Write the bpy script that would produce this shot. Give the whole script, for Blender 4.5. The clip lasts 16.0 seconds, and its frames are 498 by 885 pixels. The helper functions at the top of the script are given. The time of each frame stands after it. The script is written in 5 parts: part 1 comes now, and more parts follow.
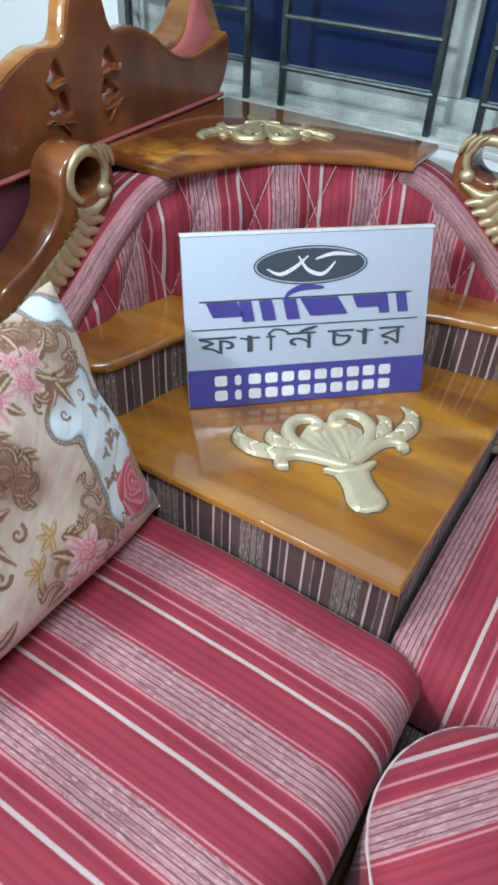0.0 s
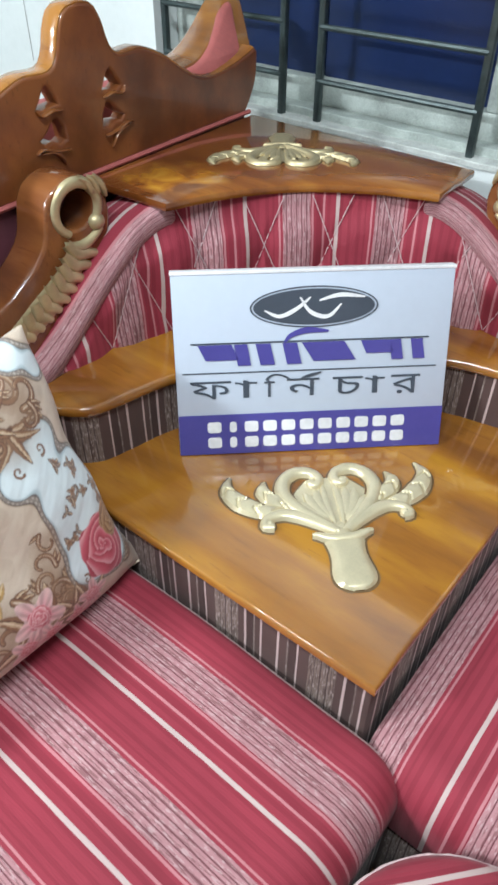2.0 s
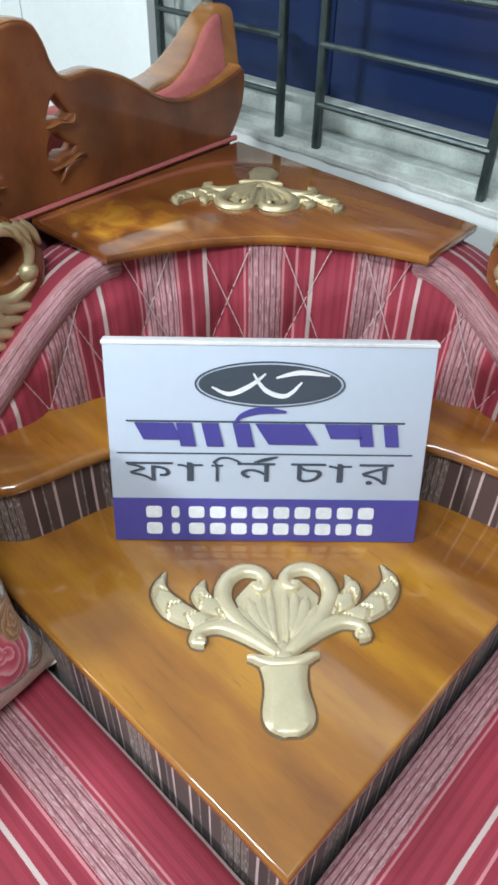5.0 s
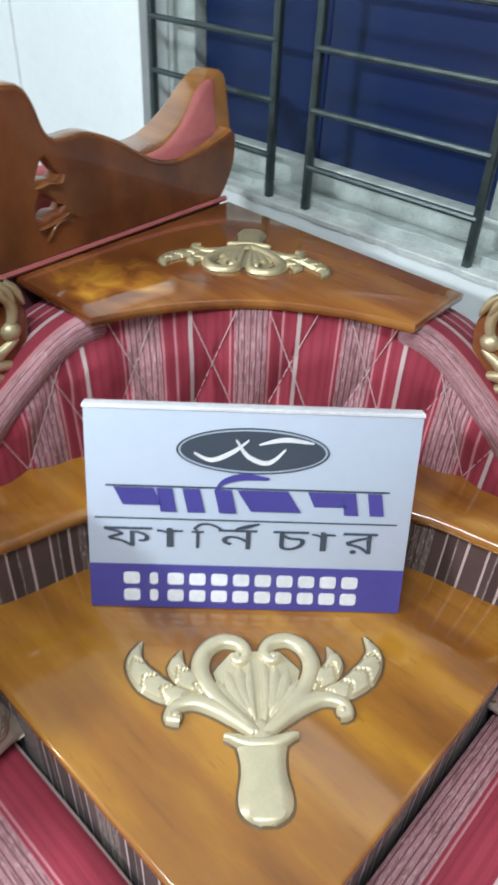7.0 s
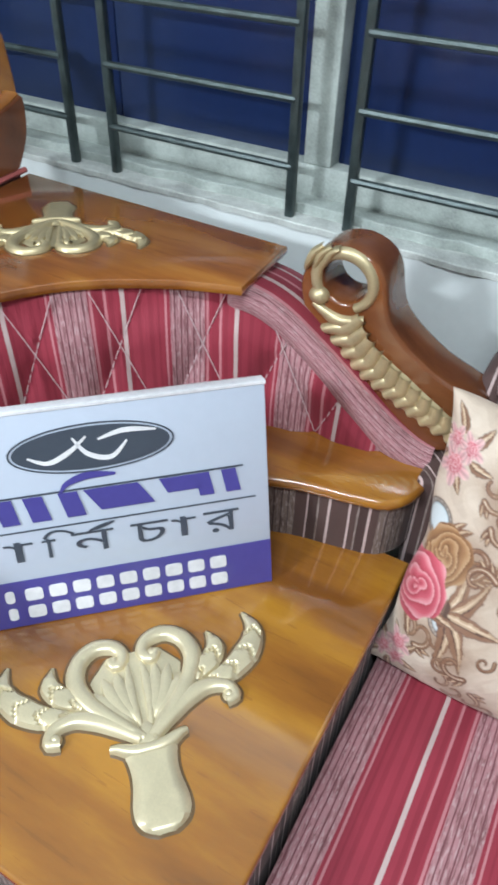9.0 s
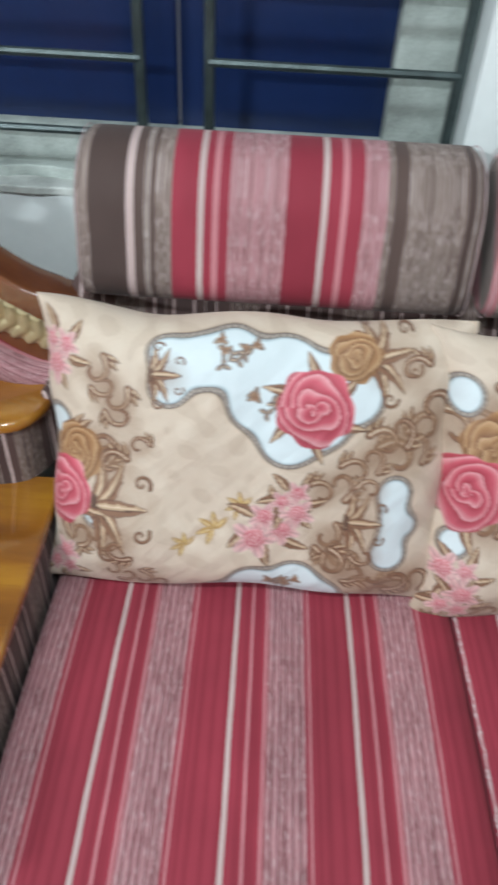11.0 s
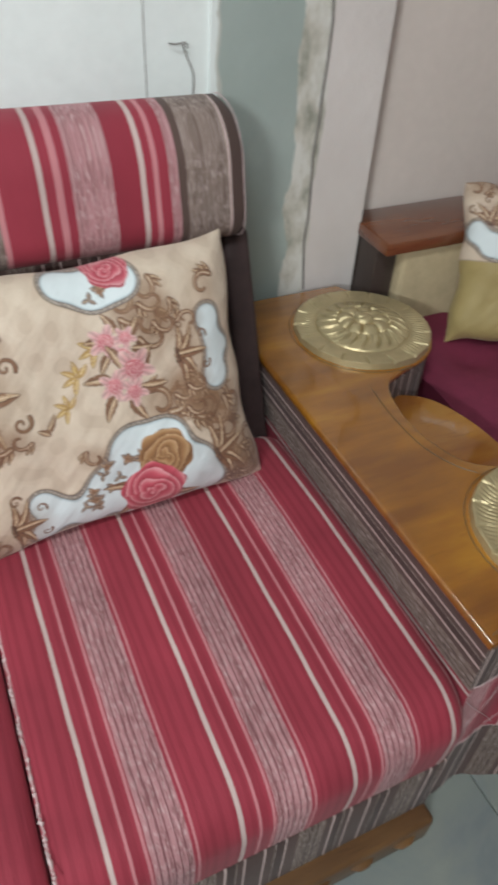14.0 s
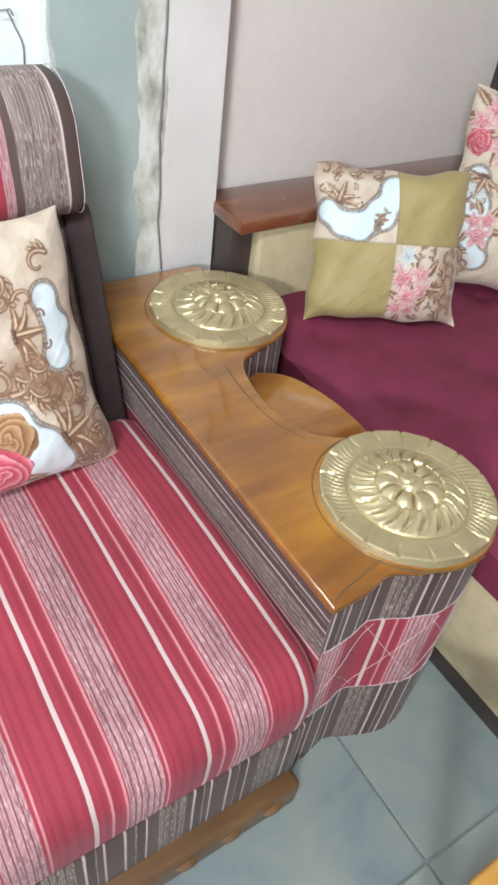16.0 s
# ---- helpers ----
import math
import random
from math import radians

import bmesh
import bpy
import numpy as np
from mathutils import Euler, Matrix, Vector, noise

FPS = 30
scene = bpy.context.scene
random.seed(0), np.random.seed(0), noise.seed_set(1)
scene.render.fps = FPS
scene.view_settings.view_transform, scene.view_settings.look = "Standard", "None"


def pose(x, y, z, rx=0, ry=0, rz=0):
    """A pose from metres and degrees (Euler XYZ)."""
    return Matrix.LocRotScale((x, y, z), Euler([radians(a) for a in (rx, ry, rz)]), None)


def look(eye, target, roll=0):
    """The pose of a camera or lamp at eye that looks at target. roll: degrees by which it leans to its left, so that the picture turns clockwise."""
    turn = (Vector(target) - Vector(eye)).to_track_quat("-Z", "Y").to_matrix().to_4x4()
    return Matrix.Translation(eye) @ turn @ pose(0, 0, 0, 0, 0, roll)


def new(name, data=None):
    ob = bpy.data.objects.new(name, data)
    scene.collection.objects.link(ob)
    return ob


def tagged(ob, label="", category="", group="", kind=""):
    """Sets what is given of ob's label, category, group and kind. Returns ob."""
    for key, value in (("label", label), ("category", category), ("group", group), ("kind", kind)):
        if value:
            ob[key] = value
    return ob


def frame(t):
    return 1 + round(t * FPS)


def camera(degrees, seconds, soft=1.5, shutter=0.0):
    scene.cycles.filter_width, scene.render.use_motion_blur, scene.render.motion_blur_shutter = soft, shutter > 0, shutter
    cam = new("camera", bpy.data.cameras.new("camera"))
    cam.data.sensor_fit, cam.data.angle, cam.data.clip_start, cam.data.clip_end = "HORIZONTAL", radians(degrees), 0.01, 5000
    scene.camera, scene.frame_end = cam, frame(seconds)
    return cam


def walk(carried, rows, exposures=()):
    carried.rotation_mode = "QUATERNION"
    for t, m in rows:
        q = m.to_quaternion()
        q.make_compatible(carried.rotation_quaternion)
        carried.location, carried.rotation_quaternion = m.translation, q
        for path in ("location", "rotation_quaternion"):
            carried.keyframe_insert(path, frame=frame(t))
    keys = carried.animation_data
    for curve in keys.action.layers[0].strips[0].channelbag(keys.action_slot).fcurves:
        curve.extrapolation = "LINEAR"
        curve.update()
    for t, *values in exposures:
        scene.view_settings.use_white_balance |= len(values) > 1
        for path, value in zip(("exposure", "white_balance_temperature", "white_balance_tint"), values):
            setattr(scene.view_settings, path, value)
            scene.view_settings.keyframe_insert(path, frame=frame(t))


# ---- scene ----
cam = camera(39.2, 16.0, soft=2.9, shutter=0.5)
PATH = [
    (0, (0.128, -0.66, 1.285), (-0.655, 0.663, 0.005), 3.2),
    (0.5, (0.126, -0.61, 1.295), (-0.677, 0.691, 0.006), 3.2),
    (1, (0.131, -0.571, 1.3), (-0.712, 0.712, 0.017), 2.3),
    (1.5, (0.146, -0.519, 1.294), (-0.771, 0.718, 0.019), 1.3),
    (2, (0.168, -0.464, 1.3), (-0.791, 0.723, 0.007), 0.5),
    (2.5, (0.194, -0.428, 1.296), (-0.816, 0.732, 0.018), -0.0),
    (3, (0.177, -0.378, 1.298), (-0.77, 0.826, 0.012), 0.1),
    (3.5, (0.122, -0.304, 1.299), (-0.843, 0.91, 0.035), 1.6),
    (4, (0.076, -0.244, 1.305), (-0.872, 0.96, 0.019), 0.3),
    (4.5, (0.112, -0.216, 1.309), (-0.867, 0.931, -0.004), 1.3),
    (4.7, (0.126, -0.214, 1.312), (-0.874, 0.907, -0.008), 1.1),
    (6.8, (0.132, -0.191, 1.328), (-0.949, 0.938, 0.08), 2.9),
    (7, (0.107, -0.18, 1.332), (-0.941, 1.0, 0.103), 3.1),
    (7.5, (0.065, -0.16, 1.333), (-0.891, 1.074, 0.083), 3.4),
    (8, (0.062, -0.137, 1.326), (-0.784, 1.165, 0.065), 4.0),
    (8.2, (0.071, -0.127, 1.325), (-0.748, 1.193, 0.066), 3.7),
    (10.3, (0.152, -0.098, 1.334), (-0.081, 1.302, -0.075), 4.3),
    (10.5, (0.166, -0.117, 1.27), (0.085, 1.359, -0.077), 6.1),
    (11, (0.289, -0.151, 1.266), (0.278, 1.356, -0.049), 3.3),
    (11.5, (0.428, -0.19, 1.288), (0.48, 1.338, -0.001), 0.5),
    (12, (0.479, -0.217, 1.29), (0.715, 1.293, 0.0), 1.4),
    (12.5, (0.535, -0.243, 1.285), (0.87, 1.258, 0.007), 1.9),
    (13, (0.576, -0.26, 1.287), (1.016, 1.201, -0.007), 1.7),
    (13.5, (0.609, -0.28, 1.291), (1.145, 1.135, -0.017), 2.1),
    (14, (0.652, -0.309, 1.289), (1.342, 1.027, -0.03), 3.9),
    (14.5, (0.683, -0.327, 1.288), (1.473, 0.942, -0.04), 4.1),
    (15, (0.701, -0.337, 1.287), (1.548, 0.9, -0.036), 5.3),
    (15.5, (0.726, -0.347, 1.284), (1.624, 0.85, -0.042), 7.1),
    (16, (0.726, -0.353, 1.283), (1.647, 0.828, -0.043), 8.3),
]
walk(cam, [(t, look(eye, target, roll)) for t, eye, target, roll in PATH], [(0.0, -0.33, 6000, 13), (1.0, -0.13, 6420, 14), (2.5, -0.11, 6420, 14), (4.5, -0.17, 6400, 14), (8.0, -0.2, 6280, 15), (10.5, -0.36, 6350, 14), (11.5, -0.53, 6500, 13), (12.0, -0.53, 6600, 13), (12.5, -0.46, 6700, 14), (13.0, -0.4, 6800, 14), (14.0, -0.5, 6900, 16), (14.5, 0.0, 6800, 15), (15.0, 0.06, 6700, 15), (15.5, 0.08, 6600, 15), (16.0, 0.38, 6500, 15)])

# ---------------------------------------------------------------- light
world = bpy.data.worlds.new("world")
scene.world = world
world.use_nodes = True
world.node_tree.nodes["Background"].inputs[0].default_value = (0.75, 0.85, 1.0, 1)
world.node_tree.nodes["Background"].inputs[1].default_value = 0.15


def area_lamp(name, m, sx, sy, power, colour):
    d = bpy.data.lights.new(name, "AREA")
    d.shape, d.size, d.size_y, d.energy, d.color = "RECTANGLE", sx, sy, power, colour
    ob = new(name, d)
    ob.matrix_world = m
    return ob


area_lamp("ceiling_tube_light", look((0.12, -0.6, 2.62), (-0.15, 0.4, 0.4)), 0.9, 0.16, 43, (0.83, 0.97, 1.0))
area_lamp("rear_tube_light", look((-1.65, -2.5, 2.35), (0.6, 0.6, 0.7)), 0.55, 0.16, 104, (0.86, 0.97, 1.0))


# ---------------------------------------------------------------- materials
def mat(name, rough=0.5, metal=0.0, coat=0.0):
    m = bpy.data.materials.new(name)
    m.use_nodes = True
    b = m.node_tree.nodes["Principled BSDF"]
    b.inputs["Roughness"].default_value = rough
    b.inputs["Metallic"].default_value = metal
    b.inputs["Coat Weight"].default_value = coat
    b.inputs["Coat Roughness"].default_value = 0.06
    b.inputs["Coat IOR"].default_value = 1.6
    return m, m.node_tree, b


def node(t, kind, **props):
    n = t.nodes.new(kind)
    for k, v in props.items():
        n.inputs[k.replace("_", " ")].default_value = v
    return n


def link(t, a, b):
    t.links.new(a, b)


def math_(t, op, a, b=None, c=None):
    n = t.nodes.new("ShaderNodeMath")
    n.operation = op
    for i, v in enumerate((a, b, c)):
        if v is None:
            continue
        if isinstance(v, (int, float)):
            n.inputs[i].default_value = v
        else:
            t.links.new(v, n.inputs[i])
    return n.outputs[0]


def mix_(t, f, a, b, mode="MIX"):
    n = t.nodes.new("ShaderNodeMix")
    n.data_type, n.blend_type = "RGBA", mode
    for sock, v in ((n.inputs[0], f), (n.inputs[6], a), (n.inputs[7], b)):
        if isinstance(v, (int, float)):
            sock.default_value = v
        elif isinstance(v, tuple):
            sock.default_value = (*v, 1)
        else:
            t.links.new(v, sock)
    return n.outputs[2]


def ramp_(t, fac, stops, mode="LINEAR"):
    n = t.nodes.new("ShaderNodeValToRGB")
    n.color_ramp.interpolation = mode
    e = n.color_ramp.elements
    while len(e) < len(stops):
        e.new(1.0)
    for el, (p, c) in zip(e, stops):
        el.position, el.color = p, (*c, 1)
    t.links.new(fac, n.inputs[0])
    return n.outputs[0]


def noise_(t, vec, scale, detail=3.0, rough=0.55):
    n = node(t, "ShaderNodeTexNoise", Scale=scale, Detail=detail, Roughness=rough)
    if vec is not None:
        t.links.new(vec, n.inputs["Vector"])
    return n.outputs["Fac"]


def scaled(t, vec, sx, sy, sz):
    n = t.nodes.new("ShaderNodeMapping")
    n.inputs["Scale"].default_value = (sx, sy, sz)
    t.links.new(vec, n.inputs["Vector"])
    return n.outputs[0]


def bump_(t, b, height, strength, dist):
    n = node(t, "ShaderNodeBump", Strength=strength, Distance=dist)
    t.links.new(height, n.inputs["Height"])
    t.links.new(n.outputs[0], b.inputs["Normal"])


def coords(t, which="UV"):
    return t.nodes.new("ShaderNodeTexCoord").outputs[which]


RED, DEEP, CREAM, PINK, HEATH = (0.305, 0.033, 0.054), (0.262, 0.026, 0.044), (0.53, 0.4, 0.38), (0.52, 0.2, 0.22), (0.44, 0.215, 0.23)
BROWN, TAUPE, DARK, GREYB = (0.088, 0.05, 0.045), (0.235, 0.175, 0.152), (0.062, 0.034, 0.031), (0.3, 0.24, 0.215)


def striped(name, stops, period, fleck=0.66):
    """A woven striped cloth: u across the stripes in metres, v along them."""
    m, t, b = mat(name, 0.75)
    b.inputs["Sheen Weight"].default_value = 0.08
    b.inputs["Specular IOR Level"].default_value = 0.32
    uv = coords(t)
    sep = t.nodes.new("ShaderNodeSeparateXYZ")
    link(t, uv, sep.inputs[0])
    wob = noise_(t, scaled(t, uv, 30, 8, 1), 1.0, 2.0)
    u = math_(t, "ADD", sep.outputs[0], math_(t, "MULTIPLY", math_(t, "SUBTRACT", wob, 0.5), 0.003))
    f = math_(t, "FRACT", math_(t, "DIVIDE", u, period))
    col = ramp_(t, f, stops, "CONSTANT")
    thread = noise_(t, scaled(t, uv, 430, 26, 1), 1.0, 1.5, 0.6)
    slub = noise_(t, scaled(t, uv, 430, 70, 3), 1.0, 1.0, 0.6)
    rows = noise_(t, scaled(t, uv, 260, 1.2, 1), 1.0, 1.0, 0.6)
    # melange yarn: the paler bands carry dark and light flecks
    sat = t.nodes.new("ShaderNodeSeparateColor")
    link(t, col, sat.inputs[0])
    pale = math_(t, "MULTIPLY", math_(t, "GREATER_THAN", sat.outputs[1], 0.1), math_(t, "LESS_THAN", sat.outputs[1], 0.4))
    pale = math_(t, "MULTIPLY", pale, math_(t, "LESS_THAN", math_(t, "DIVIDE", sat.outputs[0], sat.outputs[1]), 2.5))
    lined = math_(t, "ADD", thread, math_(t, "MULTIPLY", math_(t, "SUBTRACT", rows, 0.5), 0.8))
    dark = math_(t, "MULTIPLY", pale, math_(t, "GREATER_THAN", lined, 0.56))
    light = math_(t, "MULTIPLY", pale, math_(t, "LESS_THAN", slub, 0.41))
    shade = mix_(t, 1.0, col, (0.42, 0.33, 0.33), "MULTIPLY")
    glint = mix_(t, 0.42, col, (0.72, 0.6, 0.58))
    col = mix_(t, math_(t, "MULTIPLY", dark, fleck), col, shade)
    col = mix_(t, math_(t, "MULTIPLY", light, fleck), col, glint)
    big = noise_(t, scaled(t, uv, 9, 5, 1), 1.0, 3.0)
    col = mix_(t, 0.4, col, ramp_(t, big, [(0.3, (0.3, 0.3, 0.3)), (0.7, (0.7, 0.7, 0.7))]), "OVERLAY")
    link(t, col, b.inputs["Base Color"])
    bump_(t, b, math_(t, "ADD", thread, slub), 0.35, 0.0012)
    return m


LINE = (0.17, 0.055, 0.065)
RED_STOPS = [(0.0, CREAM), (0.036, RED), (0.09, DEEP), (0.13, RED), (0.15, PINK), (0.172, DEEP), (0.24, RED), (0.272, PINK), (0.296, DEEP), (0.306, HEATH), (0.345, LINE), (0.357, HEATH), (0.4, LINE), (0.412, HEATH), (0.455, LINE), (0.467, HEATH),
             (0.51, LINE), (0.522, HEATH), (0.565, LINE), (0.577, HEATH), (0.61, RED), (0.638, PINK), (0.66, RED), (0.7, DEEP), (0.72, RED), (0.76, DEEP), (0.8, RED), (0.86, DEEP), (0.9, RED), (0.96, DEEP)]
TAUPE_B, GREY_B = (0.185, 0.135, 0.115), (0.22, 0.17, 0.15)
BROWN_STOPS = [(0.0, BROWN), (0.1, CREAM), (0.125, BROWN), (0.2, GREY_B), (0.215, DARK), (0.3, CREAM), (0.315, BROWN), (0.42, TAUPE_B), (0.47, DARK), (0.48, TAUPE_B), (0.53, DARK), (0.54, TAUPE_B), (0.6, DARK), (0.61, TAUPE_B),
               (0.68, BROWN), (0.75, CREAM), (0.77, DARK), (0.85, GREY_B), (0.865, BROWN), (0.92, CREAM), (0.94, BROWN)]
DARK_H, BROWN_H = (0.075, 0.046, 0.04), (0.1, 0.062, 0.053)
HEAD_STOPS = [(0, TAUPE), (0.035, DARK_H), (0.125, CREAM), (0.142, BROWN_H), (0.165, GREYB), (0.18, BROWN_H), (0.194, TAUPE), (0.234, RED), (0.294, CREAM), (0.311, RED), (0.329, PINK), (0.344, RED), (0.369, HEATH),
              (0.504, DEEP), (0.587, CREAM), (0.605, RED), (0.634, PINK), (0.649, RED), (0.684, HEATH), (0.745, TAUPE), (0.76, BROWN_H), (0.79, TAUPE), (0.93, DARK_H), (0.95, GREYB), (0.96, BROWN_H)]
HEAD2_STOPS = [(0.0, PINK), (0.02, TAUPE), (0.07, BROWN_H), (0.09, GREYB), (0.1, BROWN_H), (0.12, TAUPE), (0.128, BROWN_H), (0.148, CREAM), (0.16, BROWN_H), (0.24, TAUPE), (0.264, PINK), (0.28, RED), (0.382, CREAM), (0.396, RED), (0.425, PINK), (0.445, RED), (0.465, HEATH),
               (0.585, DEEP), (0.662, CREAM), (0.676, RED), (0.7, PINK), (0.715, RED), (0.75, HEATH), (0.775, BROWN_H), (0.8, TAUPE), (0.93, CREAM), (0.94, DARK_H), (0.985, TAUPE)]
cloth_head2 = striped("second_headrest_cloth", HEAD2_STOPS, 0.556)
cloth_red = striped("red_striped_cloth", RED_STOPS, 0.162)
cloth_quilt = striped("quilted_red_cloth", RED_STOPS, 0.164)
ROLL_STOPS = [(0.0, HEATH), (0.06, LINE), (0.07, HEATH), (0.13, LINE), (0.14, HEATH), (0.2, LINE), (0.21, HEATH), (0.27, LINE), (0.28, HEATH), (0.34, LINE), (0.35, HEATH), (0.4, PINK), (0.42, RED), (0.5, CREAM), (0.525, DEEP), (0.58, PINK), (0.6, RED), (0.67, CREAM), (0.69, RED), (0.78, PINK), (0.8, HEATH), (0.86, LINE), (0.87, HEATH), (0.93, LINE), (0.94, HEATH)]
cloth_roll = striped("rolled_edge_cloth", ROLL_STOPS, 0.27)
cloth_brown = striped("brown_striped_cloth", BROWN_STOPS, 0.17)
cloth_head = striped("headrest_cloth", HEAD_STOPS, 0.56)


def wood(name, dark, mid, light, rough=0.14, sx=3.0, sy=16.0, coat=0.85, burl=None):
    m, t, b = mat(name, rough, 0.0, coat)
    v = coords(t, "Object")
    g = noise_(t, scaled(t, v, sx, sy, 12), 1.0, 5.0, 0.62)
    broad = noise_(t, scaled(t, v, 2.2, 7.5, 4), 1.0, 2.0, 0.5)
    fac = math_(t, "ADD", math_(t, "MULTIPLY", g, 0.4), math_(t, "MULTIPLY", broad, 0.6))
    col = ramp_(t, fac, [(0.38, dark), (0.5, mid), (0.6, light)])
    pores = noise_(t, scaled(t, v, sx * 4, sy * 8, 60), 1.0, 2.0)
    col = mix_(t, math_(t, "MULTIPLY", math_(t, "GREATER_THAN", pores, 0.66), 0.35), col, dark)
    if burl:
        # a patch of curly burl figure in the board
        d = t.nodes.new("ShaderNodeVectorMath")
        d.operation = "DISTANCE"
        link(t, v, d.inputs[0])
        d.inputs[1].default_value = burl
        n = node(t, "ShaderNodeTexNoise", Scale=16.0, Detail=3.0, Roughness=0.5, Distortion=0.7)
        link(t, v, n.inputs["Vector"])
        fig = ramp_(t, n.outputs["Fac"], [(0.34, dark), (0.46, mid), (0.56, (0.44, 0.18, 0.02)), (0.66, (0.56, 0.27, 0.035))])
        near = math_(t, "SUBTRACT", 1.0, math_(t, "MULTIPLY", d.outputs["Value"], 9.0))
        near = math_(t, "MULTIPLY", math_(t, "ADD", near, math_(t, "MULTIPLY", math_(t, "SUBTRACT", broad, 0.5), 1.5)), 2.0)
        near = math_(t, "MINIMUM", math_(t, "MAXIMUM", near, 0.0), 0.9)
        col = mix_(t, near, col, fig)
    link(t, col, b.inputs["Base Color"])
    smear = noise_(t, v, 14.0, 3.0)
    link(t, math_(t, "ADD", math_(t, "MULTIPLY", smear, 0.16), rough - 0.06), b.inputs["Roughness"])
    bump_(t, b, g, 0.04, 0.002)
    return m


wood_top = wood("varnished_golden_wood", (0.2, 0.07, 0.013), (0.315, 0.122, 0.017), (0.45, 0.2, 0.02))
wood_shelf = wood("varnished_brown_wood", (0.16, 0.045, 0.01), (0.3, 0.1, 0.018), (0.42, 0.17, 0.03), burl=(-0.715, 0.42, 0.86))
wood_dark = wood("dark_red_wood", (0.05, 0.014, 0.007), (0.12, 0.034, 0.014), (0.19, 0.06, 0.024), 0.2)
wood_rail = wood("carved_rail_wood", (0.07, 0.03, 0.012), (0.13, 0.062, 0.024), (0.2, 0.1, 0.04), 0.4, coat=0.2)


def plain(name, colour, rough=0.6, metal=0.0, vary=0.18, scale=6.0, bump=0.15, coat=0.0):
    m, t, b = mat(name, rough, metal, coat)
    v = coords(t, "Object")
    n = noise_(t, v, scale, 5.0, 0.6)
    fine = noise_(t, v, scale * 18, 3.0, 0.6)
    dk = tuple(c * (1 - vary) for c in colour)
    lt = tuple(min(1, c * (1 + vary)) for c in colour)
    col = ramp_(t, math_(t, "ADD", math_(t, "MULTIPLY", n, 0.7), math_(t, "MULTIPLY", fine, 0.3)), [(0.35, dk), (0.65, lt)])
    link(t, col, b.inputs["Base Color"])
    bump_(t, b, fine, bump, 0.002)
    return m


gold = plain("gold_paint", (0.68, 0.59, 0.39), 0.34, 0.42, 0.1, 20, 0.05)
gold_satin = plain("satin_gold_paint", (0.56, 0.46, 0.27), 0.42, 0.62, 0.14, 24, 0.08)
wall_white = plain("white_wall_paint", (0.78, 0.82, 0.81), 0.7, 0, 0.05, 2.5, 0.2)
wall_beige = plain("beige_wall_paint", (0.66, 0.58, 0.54), 0.75, 0, 0.06, 2.0, 0.2)
plaster = plain("stained_plaster", (0.62, 0.6, 0.57), 0.85, 0, 0.18, 9.0, 0.5)
ceiling_paint = plain("ceiling_paint", (0.8, 0.8, 0.78), 0.8, 0, 0.04)
blue_sheet = plain("blue_window_sheet", (0.007, 0.019, 0.075), 0.35, 0, 0.15, 2.0, 0.05)
frame_paint = plain("pale_green_grey_frame_paint", (0.38, 0.42, 0.39), 0.55, 0, 0.35, 14.0, 0.3)
iron = plain("dark_green_iron_paint", (0.06, 0.08, 0.08), 0.32, 0.45, 0.3, 30.0, 0.2)
sign_white = plain("glossy_white_board", (0.52, 0.58, 0.68), 0.25, 0, 0.03, 4, 0.02, 0.3)
sign_blue = plain("purple_blue_print", (0.075, 0.065, 0.3), 0.3, 0, 0.08, 6, 0.02, 0.3)
sign_grey = plain("slate_grey_print", (0.06, 0.075, 0.1), 0.3, 0, 0.08, 6, 0.02, 0.3)
cream_cloth = plain("cream_upholstery", (0.5, 0.4, 0.25), 0.8, 0, 0.12, 30, 0.3)
maroon_cloth = plain("maroon_upholstery", (0.17, 0.017, 0.046), 0.8, 0, 0.2, 12, 0.3)
def tile_mat():
    m, t, b = mat("blue_grey_marbled_tile", 0.28)
    v = coords(t, "Object")
    off = t.nodes.new("ShaderNodeObjectInfo").outputs["Random"]
    n = node(t, "ShaderNodeTexNoise", Scale=4.0, Detail=6.0, Roughness=0.6, Distortion=0.5)
    add = t.nodes.new("ShaderNodeVectorMath")
    add.operation = "ADD"
    link(t, v, add.inputs[0])
    comb = t.nodes.new("ShaderNodeCombineXYZ")
    link(t, math_(t, "MULTIPLY", off, 31.0), comb.inputs[0])
    link(t, comb.outputs[0], add.inputs[1])
    link(t, add.outputs[0], n.inputs["Vector"])
    col = ramp_(t, n.outputs["Fac"], [(0.28, (0.15, 0.18, 0.2)), (0.42, (0.205, 0.235, 0.235)), (0.54, (0.235, 0.262, 0.243)), (0.72, (0.28, 0.305, 0.28))])
    link(t, col, b.inputs["Base Color"])
    return m


floor_tile = tile_mat()
grout = plain("tile_grout", (0.24, 0.27, 0.25), 0.9)
brown_plain = plain("plain_dark_brown_cloth", (0.05, 0.028, 0.028), 0.75, 0, 0.2, 40, 0.3)


